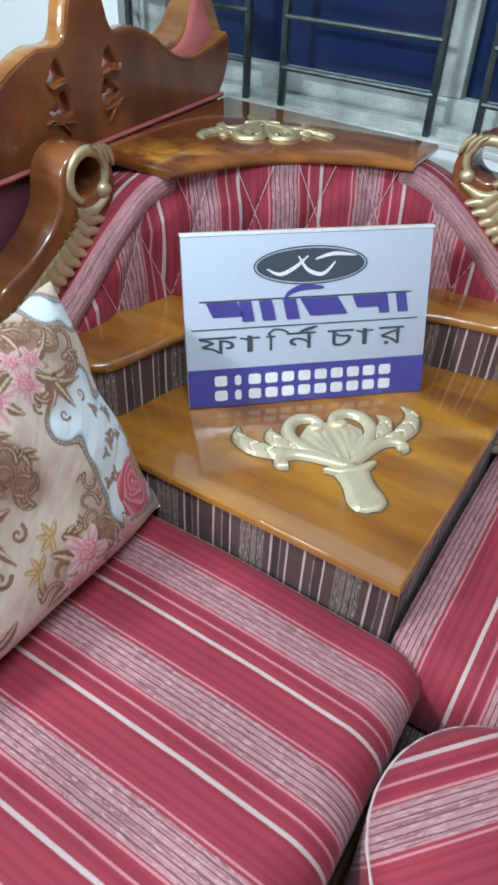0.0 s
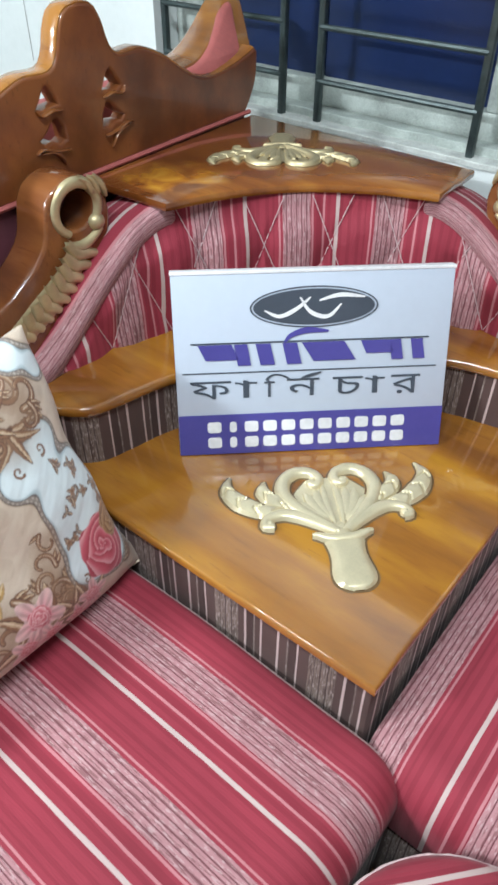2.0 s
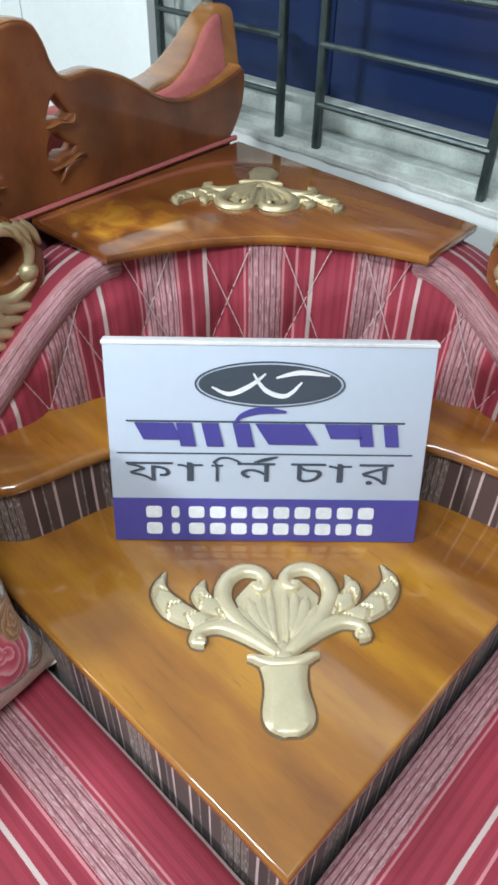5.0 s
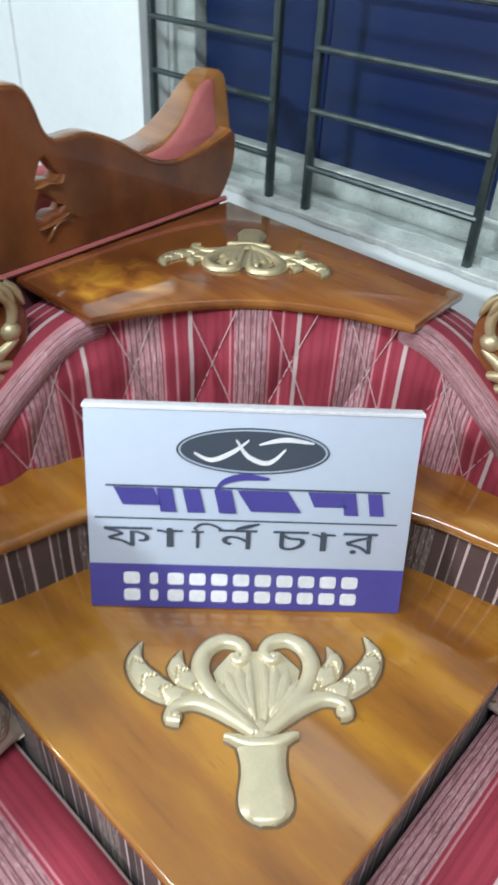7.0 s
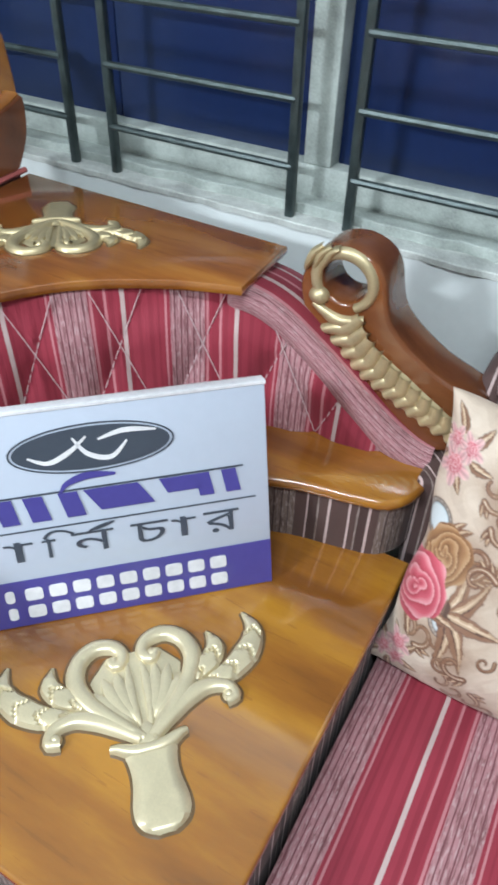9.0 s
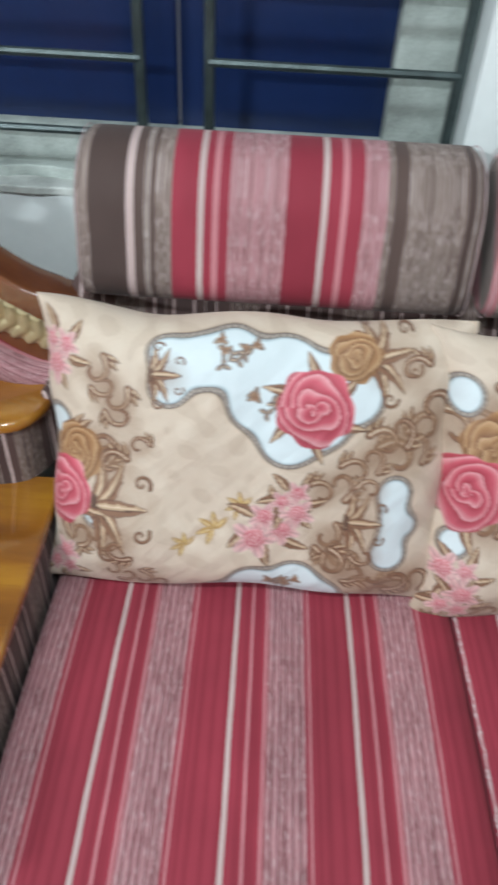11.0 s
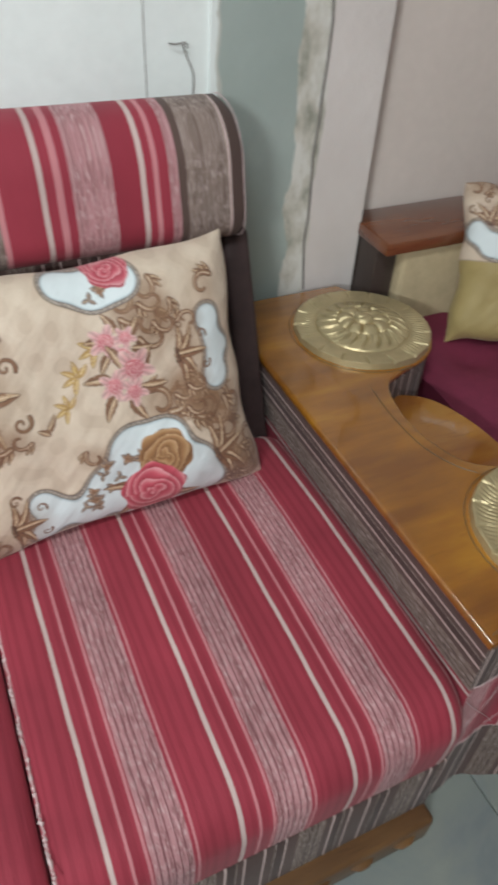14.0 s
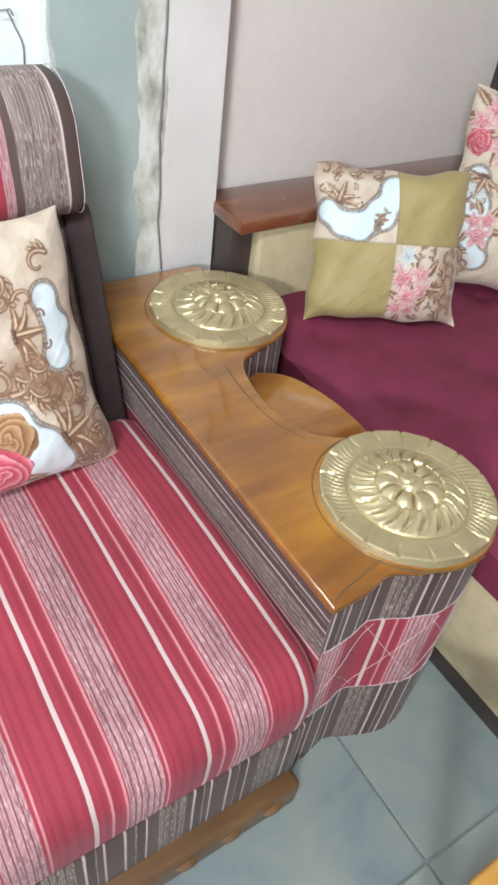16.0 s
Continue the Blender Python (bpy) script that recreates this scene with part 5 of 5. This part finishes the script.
    def rose(self, u, v, r, tones=ROSE):
        win, du, dv = self.near(u, v, r * 1.2)
        rho, th = np.hypot(du, dv) / r, np.arctan2(dv, du)
        edge = 1 + 0.05 * np.sin(5 * th + u * 90) + 0.03 * np.sin(9 * th)
        ring = rho * 3.6 + th / math.tau + 0.35 * np.sin(2.5 * th + rho * 5 + v * 50)
        q = (ring % 1.0)[..., None]
        d, m_, l = (np.array(x) for x in tones)
        col = np.where(q < 0.55, d + (m_ - d) * q / 0.55, m_ + (l - m_) * (q - 0.55) / 0.45)
        col = col * (0.8 + 0.25 * np.clip((dv / r)[..., None] * 0.5 + 0.5, 0, 1))
        self.put((edge - rho) * r / 0.0012, col, win)

    def bloom(self, u, v, r, tones=PALE, petals=5):
        win, du, dv = self.near(u, v, r * 1.2)
        rho, th = np.hypot(du, dv) / r, np.arctan2(dv, du)
        edge = 0.78 + 0.22 * np.cos(petals * th + u * 40)
        d, m_, l = (np.array(x) for x in tones)
        q = np.clip(rho / edge, 0, 1)[..., None]
        col = np.where(q < 0.35, d + (m_ - d) * q / 0.35, m_ + (l - m_) * (q - 0.35) / 0.65)
        col = col * (0.85 + 0.15 * np.cos(petals * 3 * th)[..., None])
        self.put((edge - rho) * r / 0.0012, col, win)

    def posy(self, u, v, r):
        r *= 1.3
        for k in range(6):
            a = k * 1.05 + u * 20
            self.leaf(u + 0.45 * r * math.cos(a), v + 0.45 * r * math.sin(a), a, r * 0.8, r * 0.17, 0.2)
        for k, s in ((0, 1), (2.2, 0.75), (4.3, 0.7)):
            x, y = u + 0.5 * r * s * math.cos(k + v * 30), v + 0.5 * r * s * math.sin(k + v * 30)
            self.bloom(x, y, r * 0.68 * s)
            self.rose(x, y, r * 0.3 * s, ((0.5, 0.07, 0.11), (0.68, 0.26, 0.28), (0.78, 0.5, 0.48)))

    def gold_sprig(self, u, v, size):
        for k in range(5):
            a = 0.6 + k * 0.9
            self.leaf(u, v, a, size, size * 0.17, 0.1, (0.3, 0.16, 0.05), (0.5, 0.3, 0.1), (0.62, 0.44, 0.18))


def crown_rose(p, u, v, r, side=1):
    """A pink rose with a tan one above and leaves round both."""
    r *= 1.2
    for k in range(6):
        p.leaf(u, v, 0.3 + k * 1.05, r * 1.5, r * 0.22, 0.25)
    p.rose(u + side * r * 0.5, v + r * 1.15, r * 0.85, TAN_ROSE)
    p.rose(u, v, r)


def pale_gem(p, u, v):
    """The upright three-lobed pale field with a palmette against its flank."""
    p.cartouche([(u, v + 0.045, 0.023), (u + 0.004, v + 0.014, 0.02), (u + 0.004, v - 0.014, 0.02), (u + 0.025, v, 0.014), (u, v - 0.045, 0.025)], 0.014)
    p.fleur(u - 0.064, v, 0.0, 0.05)
    p.curl(u - 0.034, v + 0.05, 3.0, 0.02, -1, 2)
    p.curl(u - 0.034, v - 0.05, 3.3, 0.02, 1, 2)


def paint_a(p):
    p.spray([(0.5, 0.24), (0.54, 0.28), (0.55, 0.34)], 0.032)
    p.spray([(0.46, 0.02), (0.52, 0.03), (0.57, 0.08)], 0.032)
    p.spray([(0.02, 0.22), (0.08, 0.23), (0.12, 0.25)], 0.03)
    p.spray([(0.04, 0.1), (0.09, 0.11), (0.13, 0.1)], 0.026)
    p.spray([(0.41, 0.12), (0.43, 0.09), (0.42, 0.06)], 0.026)
    p.spray([(0.4, 0.185), (0.44, 0.215), (0.48, 0.26), (0.52, 0.3)], 0.026)
    p.spray([(0.42, 0.075), (0.48, 0.06), (0.55, 0.05)], 0.026)
    p.spray([(0.11, 0.05), (0.16, 0.03), (0.2, 0.02)], 0.02)
    p.spray([(0.09, 0.34), (0.12, 0.3), (0.13, 0.26)], 0.022)
    p.cartouche([(0.19, 0.325, 0.024), (0.185, 0.37, 0.022), (0.225, 0.36, 0.034), (0.27, 0.365, 0.04), (0.31, 0.31, 0.042), (0.35, 0.265, 0.04), (0.39, 0.29, 0.04), (0.41, 0.335, 0.042), (0.34, 0.34, 0.055), (0.44, 0.32, 0.03)])
    p.cartouche([(0.26, 0.0, 0.02), (0.31, 0.025, 0.034), (0.37, 0.035, 0.036), (0.41, 0.01, 0.03)])
    p.cartouche([(0.025, 0.26, 0.022)])
    p.cartouche([(0.088, 0.14, 0.018)])
    pale_gem(p, 0.5, 0.145)
    p.fleur(0.165, 0.34, 0.0, 0.04)
    p.fleur(0.085, 0.15, 0.0, 0.075)
    p.curl(0.11, 0.21, 0.4, 0.026, 1)
    p.curl(0.12, 0.09, 5.6, 0.024, -1)
    p.curl(0.15, 0.24, 0.2, 0.018, 1, 2)
    p.fleur(0.45, 0.37, 0.3, 0.06)
    p.curl(0.51, 0.36, 0.4, 0.024, 1)
    for u, v, a in ((0.25, 0.37, 0.5), (0.3, 0.36, 2.5), (0.32, 0.32, 4.0), (0.335, 0.29, 1.0), (0.34, 0.025, 1.0), (0.37, 0.02, 2.0)):
        p.twig(u, v, a, 0.03)
    p.gold_sprig(0.255, 0.125, 0.026)
    p.gold_sprig(0.215, 0.1, 0.02)
    p.gold_sprig(0.29, 0.16, 0.022)
    p.posy(0.33, 0.13, 0.04)
    p.posy(0.36, 0.172, 0.03)
    p.posy(0.03, 0.36, 0.034)
    p.posy(0.03, 0.045, 0.03)
    for k in range(6):
        p.leaf(0.382, 0.303, 0.3 + k * 1.05, 0.07, 0.011, 0.25)
    p.rose(0.43, 0.375, 0.036, TAN_ROSE)
    p.rose(0.382, 0.303, 0.052)
    crown_rose(p, 0.03, 0.165, 0.042)


def paint_b(p):
    p.spray([(0.02, 0.3), (0.08, 0.33), (0.13, 0.3)], 0.034)
    p.spray([(0.07, 0.17), (0.1, 0.2), (0.14, 0.2)], 0.03)
    p.spray([(0.5, 0.02), (0.54, 0.06), (0.55, 0.12)], 0.034)
    p.spray([(0.45, 0.19), (0.5, 0.17), (0.55, 0.16)], 0.03)
    p.spray([(0.36, 0.36), (0.39, 0.33), (0.41, 0.28)], 0.028)
    p.spray([(0.02, 0.02), (0.09, 0.03), (0.13, 0.03)], 0.024)
    p.spray([(0.39, 0.195), (0.44, 0.2), (0.49, 0.15), (0.52, 0.1)], 0.028)
    p.spray([(0.48, 0.06), (0.52, 0.05), (0.55, 0.03)], 0.026)
    p.spray([(0.4, 0.375), (0.42, 0.34), (0.43, 0.3)], 0.022)
    p.spray([(0.43, 0.22), (0.45, 0.19), (0.46, 0.16)], 0.02)
    p.cartouche([(0.178, 0.088, 0.021), (0.172, 0.034, 0.022), (0.2, 0.06, 0.028), (0.25, 0.045, 0.034), (0.295, 0.075, 0.05), (0.335, 0.13, 0.045), (0.385, 0.135, 0.038), (0.42, 0.075, 0.046), (0.35, 0.05, 0.06), (0.45, 0.04, 0.03)])
    p.cartouche([(0.285, 0.405, 0.026), (0.325, 0.39, 0.034), (0.365, 0.4, 0.034)])
    p.cartouche([(0.03, 0.35, 0.024)])
    p.cartouche([(0.108, 0.225, 0.018)])
    p.cartouche([(0.035, 0.14, 0.02)])
    pale_gem(p, 0.497, 0.264)
    p.fleur(0.128, 0.06, 0.0, 0.05)
    p.fleur(0.1, 0.265, 0.0, 0.085)
    p.curl(0.125, 0.32, 0.5, 0.026, 1)
    p.curl(0.135, 0.205, 5.7, 0.024, -1)
    p.curl(0.165, 0.335, 0.6, 0.02, 1, 2)
    p.curl(0.17, 0.2, 5.8, 0.018, -1, 2)
    p.fleur(0.47, 0.085, 0.3, 0.062)
    p.curl(0.5, 0.36, 0.6, 0.024, 1)
    p.curl(0.27, 0.14, 2.3, 0.018, 1, 2)
    for u, v, a in ((0.24, 0.045, 1.0), (0.27, 0.06, 2.5), (0.3, 0.07, 0.5), (0.32, 0.11, 1.5), (0.29, 0.1, 3.0), (0.345, 0.375, 3.0)):
        p.twig(u, v, a, 0.032)
    p.gold_sprig(0.31, 0.3, 0.028)
    p.gold_sprig(0.275, 0.265, 0.026)
    p.gold_sprig(0.25, 0.225, 0.022)
    p.leaf(0.21, 0.2, 0.6, 0.03, 0.005, 0.2)
    p.leaf(0.215, 0.195, 2.2, 0.02, 0.005, 0.2)
    p.posy(0.345, 0.3, 0.032)
    p.posy(0.345, 0.24, 0.04)
    p.posy(0.045, 0.09, 0.034)
    p.posy(0.05, 0.04, 0.034)
    crown_rose(p, 0.045, 0.215, 0.048)
    crown_rose(p, 0.352, 0.052, 0.044)
    p.rose(0.36, 0.418, 0.034)


def paint_c(p):
    p.spray([(0.36, 0.02), (0.41, 0.05), (0.44, 0.07), (0.43, 0.11)], 0.034)
    p.spray([(0.43, 0.39), (0.48, 0.36), (0.53, 0.35)], 0.032)
    p.spray([(0.3, 0.27), (0.33, 0.23), (0.35, 0.2)], 0.03)
    p.spray([(0.55, 0.1), (0.56, 0.07), (0.54, 0.04)], 0.028)
    p.spray([(0.42, 0.07), (0.4, 0.11), (0.41, 0.16)], 0.02)
    p.spray([(0.3, 0.05), (0.34, 0.09), (0.4, 0.06)], 0.026)
    p.spray([(0.34, 0.2), (0.31, 0.24), (0.33, 0.29)], 0.022)
    p.spray([(0.4, 0.38), (0.45, 0.385), (0.5, 0.38)], 0.022)
    p.cartouche([(0.425, 0.255, 0.025), (0.452, 0.27, 0.022), (0.5, 0.285, 0.022), (0.475, 0.255, 0.03), (0.47, 0.2, 0.034), (0.48, 0.15, 0.04), (0.47, 0.095, 0.036), (0.525, 0.16, 0.045), (0.53, 0.22, 0.03), (0.52, 0.09, 0.045)])
    p.cartouche([(0.515, 0.4, 0.024), (0.55, 0.37, 0.02)])
    p.cartouche([(0.12, 0.13, 0.04), (0.09, 0.2, 0.04)])
    p.fleur(0.45, 0.315, 4.9, 0.05)
    p.curl(0.43, 0.305, 2.2, 0.024, 1)
    p.curl(0.49, 0.315, 0.9, 0.022, -1)
    p.fleur(0.22, 0.2, 0.0, 0.075)
    p.curl(0.425, 0.16, 2.0, 0.018, 1, 1)
    p.fleur(0.42, 0.04, 1.2, 0.045)
    for u, v, a in ((0.5, 0.22, 1.0), (0.525, 0.2, 2.5), (0.54, 0.17, 0.5), (0.5, 0.18, 3.2), (0.46, 0.12, 1.5), (0.545, 0.14, 1.0)):
        p.twig(u, v, a, 0.03)
    p.gold_sprig(0.33, 0.13, 0.026)
    p.gold_sprig(0.29, 0.1, 0.026)
    p.posy(0.35, 0.365, 0.046)
    p.posy(0.42, 0.35, 0.036)
    p.posy(0.36, 0.045, 0.048)
    p.posy(0.44, 0.025, 0.034)
    p.posy(0.16, 0.04, 0.045)
    p.rose(0.51, 0.095, 0.05)
    p.rose(0.55, 0.12, 0.03, TAN_ROSE)
    crown_rose(p, 0.08, 0.31, 0.045)


def paint_patch(p):
    p.spray([(0.02, 0.33), (0.06, 0.345), (0.11, 0.34), (0.16, 0.345)], 0.022)
    p.cartouche([(0.025, 0.24, 0.024), (0.06, 0.215, 0.026), (0.1, 0.21, 0.03), (0.145, 0.24, 0.034), (0.18, 0.29, 0.036)])
    p.fleur(0.05, 0.26, 1.2, 0.045)
    for u, v, a in ((0.14, 0.2, 1.0), (0.16, 0.22, 2.0), (0.13, 0.23, 0.3)):
        p.twig(u, v, a, 0.028)
    p.spray([(0.33, 0.03), (0.31, 0.08), (0.33, 0.13), (0.3, 0.17)], 0.026)
    p.posy(0.24, 0.1, 0.044)
    p.posy(0.22, 0.045, 0.035)
    p.bloom(0.215, 0.155, 0.025, ((0.4, 0.4, 0.4), (0.6, 0.62, 0.62), (0.7, 0.72, 0.72)))
    p.twig(0.27, 0.06, 0.5, 0.035)
    p.twig(0.26, 0.15, 1.5, 0.03)
    olive = (p.u < 0.185) == (p.v < 0.18)
    vary = 1 + 0.02 * np.sin(p.u * 130) * np.sin(p.v * 110)
    p.put(olive * 1.0, np.array((0.38, 0.285, 0.115)) * vary[..., None])
    p.put((np.minimum(np.abs(p.u - 0.185), np.abs(p.v - 0.18)) < 0.0016) * 0.5, (0.15, 0.1, 0.04))


def paint_d(p):
    p.cartouche([(0.05, 0.26, 0.03), (0.06, 0.2, 0.04), (0.08, 0.14, 0.04), (0.1, 0.08, 0.03)])
    p.fleur(0.07, 0.27, 4.4, 0.05)
    p.spray([(0.02, 0.1), (0.05, 0.07), (0.1, 0.05)], 0.026)
    p.posy(0.09, 0.16, 0.04)
    p.twig(0.05, 0.2, 1.0, 0.03)
    for u, v, r in ((0.05, 0.39, 0.05), (0.13, 0.42, 0.055), (0.1, 0.36, 0.045), (0.19, 0.38, 0.05), (0.24, 0.43, 0.05), (0.3, 0.4, 0.05)):
        p.posy(u, v, r)
    p.rose(0.03, 0.34, 0.03)
    p.fleur(0.24, 0.2, 0.3, 0.08)


def pillow(name, m, w, h, thick, paint, label, group="floral cushions", seed=1, cell=0.0015, ears=1.0):
    nx, ny = int(w / cell), int(h / cell)
    p = Print(w, h, nx, ny, seed)
    paint(p)

    def shape(side, a, b):
        u, v = np.meshgrid(np.linspace(-1, 1, a + 1), np.linspace(-1, 1, b + 1), indexing="ij")
        t = np.clip((1 - u ** 4) * (1 - v ** 4), 0, 1) ** 0.55
        x = u * w / 2 * (1 - 0.075 * (1 - v * v) * np.abs(u) ** 4)
        z = v * h / 2 * (1 - 0.06 * (1 - u * u) * np.abs(v) ** 4) + 0.003 * np.sin(u * 5 + seed) * np.abs(v)
        wr = np.sin(u * 3.1 + seed * 2 + 1.5 * np.sin(v * 2.3)) * np.cos(v * 2.7 + seed) + 0.45 * np.sin(u * 8 + 2 * v + seed) * np.sin(v * 6 - 3 * u)
        pucker = 0.35 * np.sin((u * 9 + v * 14) + seed) * (np.abs(u) ** 6 + np.abs(v) ** 6)
        y = side * thick / 2 * t + 0.0075 * wr * (0.25 + t) * (1 if side < 0 else 0.5) + 0.004 * pucker * np.clip(t * 4, 0, 1)
        y = np.where(t <= 1e-9, 0.005 * np.sin(u * 6 + v * 5 + seed) + 0.003 * np.sin(u * 17 - v * 13), y)
        rim = np.maximum(np.abs(u), np.abs(v)) ** 8
        x = x + 0.0035 * np.sin(v * 9 + seed) * rim
        z = z + 0.004 * np.sin(u * 8 + 2 * seed) * rim
        return np.stack([x, y, z], -1).reshape(-1, 3)

    front = shape(-1, nx, ny)
    bx, by = 30, 22
    back = shape(1, bx, by)
    verts = np.concatenate([front, back])

    def quads(a, b, start, flip):
        i, j = np.meshgrid(np.arange(a), np.arange(b), indexing="ij")
        k = start + i * (b + 1) + j
        q = np.stack([k, k + b + 1, k + b + 2, k + 1], -1).reshape(-1, 4)
        return q[:, ::-1] if flip else q
    faces = np.concatenate([quads(nx, ny, 0, False), quads(bx, by, len(front), True)])
    me = bpy.data.meshes.new(name)
    me.vertices.add(len(verts))
    me.vertices.foreach_set("co", verts.ravel().astype(np.float32))
    me.loops.add(len(faces) * 4)
    me.loops.foreach_set("vertex_index", faces.ravel().astype(np.int32))
    me.polygons.add(len(faces))
    me.polygons.foreach_set("loop_start", np.arange(0, len(faces) * 4, 4, dtype=np.int32))
    me.update(calc_edges=True)
    me.polygons.foreach_set("use_smooth", np.ones(len(faces), dtype=bool))
    at = me.attributes.new("print", "FLOAT_COLOR", "POINT")
    col = np.ones((len(verts), 4), np.float32)
    col[:len(front), :3] = p.c.reshape(-1, 3)
    col[len(front):, :3] = CREAMY
    at.data.foreach_set("color", col.ravel())
    uvl = me.uv_layers.new(name="UVMap")
    flat = verts[faces.ravel()][:, [0, 2]] + np.array((w / 2, h / 2))
    uvl.data.foreach_set("uv", flat.astype(np.float32).ravel())
    me.materials.append(print_cloth)
    me.validate()
    ob = new(name, me)
    ob.matrix_world = m
    return tagged(ob, label, "cushion", group)


pillow("cushion", pose(0.286, 0.594, 0.591, -24, -0.5, 0), 0.598, 0.424, 0.15, paint_a, "cream floral cushion with roses leaning on the backrest", seed=1)
pillow("cushion", pose(0.812, 0.585, 0.594, -24, -1.2, 3), 0.572, 0.432, 0.15, paint_b, "cream floral cushion with roses leaning on the backrest", seed=2)
pillow("cushion", pose(-0.532, -0.28, 0.592, -27, 0, 90), 0.575, 0.415, 0.16, paint_c, "cream floral cushion with roses leaning on the backrest", seed=3)

# ---------------------------------------------------------------- pouf and low table on the floor
pouf = thing("pouf", (0.25, -0.2, 0), "small round red striped pouf with pale piped edge", "pouf")
rings = []
bm = bmesh.new()
NP = 64
pc, PR = Vector((0.252, -0.202)), 0.172
for q, z in [(0.001, 0.425), (0.3, 0.424), (0.6, 0.419), (0.8, 0.41), (0.92, 0.4), (0.985, 0.385), (1.0, 0.365), (1.0, 0.3), (0.99, 0.2), (0.98, 0.1), (0.95, 0.0)]:
    rings.append([bm.verts.new((pc.x + PR * q * math.cos(k / NP * math.tau), pc.y + PR * q * math.sin(k / NP * math.tau), z)) for k in range(NP)])
for r, s in zip(rings, rings[1:]):
    for k in range(NP):
        bm.faces.new((r[k], r[(k + 1) % NP], s[(k + 1) % NP], s[k]))
bm.faces.new(rings[-1])
bm.faces.new(rings[0])
bmesh.ops.recalc_face_normals(bm, faces=bm.faces[:])
part("pouf_body", bm, cloth_red, pouf, uv=lambda co, n: (0.75 * co.x - 0.66 * co.y - 0.177 + (0.385 - co.z) * 0.3, co.x))
rnd = random.Random(3)
pp = [(pc.x + (PR - 0.001) * math.cos(k / 90 * math.tau), pc.y + (PR - 0.001) * math.sin(k / 90 * math.tau), 0.378 + rnd.uniform(-0.002, 0.002)) for k in range(91)]
part("piping", tube(pp, [0.0014 + 0.002 * rnd.random() for _ in pp], 5), thread, pouf, "frayed pale piping")

low = thing("low_table", (1.5, -0.6, 0), "low golden wooden table", "table")
part("tabletop", box((1.165, -0.95, 0.375), (1.85, -0.318, 0.40), 0.008, 3), table_rim, low)
for x in (1.2, 1.8):
    for y in (-0.9, -0.36):
        part("leg", tube([(x, y, 0), (x, y, 0.12), (x, y, 0.25), (x, y, 0.376)], [0.018, 0.024, 0.02, 0.026], 12), table_rim, low)

# ---------------------------------------------------------------- divan beyond the arm
divan = thing("divan", (2.3, 0.2, 0), "cream divan with maroon mattress and dark wooden trim", "divan")
part("base", box((1.59, -0.7, 0.05), (3.2, 0.84, 0.30), 0.01), cream_cloth, divan, "cream upholstered base")
part("plinth", box((1.594, -0.695, 0.0), (3.2, 0.84, 0.05), 0.004), black_wood, divan, "dark plinth")
bm = bmesh.new()
cols = []
NX, NY = 60, 56
for i in range(NX + 1):
    x = 1.585 + 1.6 * i / NX
    col = []
    for j in range(NY + 1):
        y = -0.7 + 1.53 * j / NY
        gx, gy = (x / 0.26) % 1 - 0.5, (y / 0.26) % 1 - 0.5
        d = math.hypot(gx, gy)
        z = 0.425 - 0.022 * math.exp(-(d / 0.16) ** 2) - 0.006 * (math.exp(-(abs(gx + gy) / 0.06) ** 2) + math.exp(-(abs(gx - gy) / 0.06) ** 2)) + 0.006 * noise.noise(Vector((x * 5, y * 5, 0)))
        e = min(i, NX - i, j) / 3
        if e < 1:
            z -= 0.045 * (1 - e) ** 2
        col.append(bm.verts.new((x, y, z)))
    cols.append(col)
for c, d in zip(cols, cols[1:]):
    for j in range(NY):
        bm.faces.new((c[j], d[j], d[j + 1], c[j + 1]))
edge = [e for e in bm.edges if e.is_boundary]
ext = bmesh.ops.extrude_edge_only(bm, edges=edge)
for v in ext["geom"]:
    if isinstance(v, bmesh.types.BMVert):
        v.co.z = 0.30
bmesh.ops.recalc_face_normals(bm, faces=bm.faces[:])
part("mattress", bm, maroon_cloth, divan, "maroon tufted mattress")
part("back", box((1.60, 0.835, 0.05), (3.2, 0.955, 0.605), 0.012, 3), cream_cloth, divan, "cream padded back")
part("back_top", box((1.532, 0.815, 0.612), (3.2, 0.99, 0.642), 0.005), wood_dark, divan, "dark wooden top board")
part("back_end", box((1.54, 0.86, 0.0), (1.598, 0.985, 0.612), 0.005), black_wood, divan, "dark wooden end panel")

pillow("patchwork_cushion", pose(1.86, 0.70, 0.585, -26, 0, -28), 0.365, 0.345, 0.12, paint_patch, "olive and floral patchwork cushion on the divan", "divan cushions", seed=4, cell=0.0026)
pillow("cushion", pose(2.30, 0.66, 0.64, -18, 4, -38), 0.45, 0.46, 0.14, paint_d, "cream and pink floral cushion on the divan", "divan cushions", seed=5, cell=0.0026)

# ---------------------------------------------------------------- floor tiles
TILE = 0.40
tile_mesh = None
for i in range(-11, 6):
    for j in range(-8, 4):
        x, y = 1.32 + i * TILE, -0.245 + j * TILE
        if x < -2.99 or x + TILE > 3.6 or y < -3.39 or y + TILE > 1.2:
            continue
        if tile_mesh is None:
            first = finish("tile", box((0.002, 0.002, -0.006), (TILE - 0.002, TILE - 0.002, 0.0), 0.0012, 1), floor_tile, smooth=False)
            tile_mesh = first.data
            ob = first
        else:
            ob = new("tile", tile_mesh)
        ob.parent = floor
        ob.location = (x, y, 0)
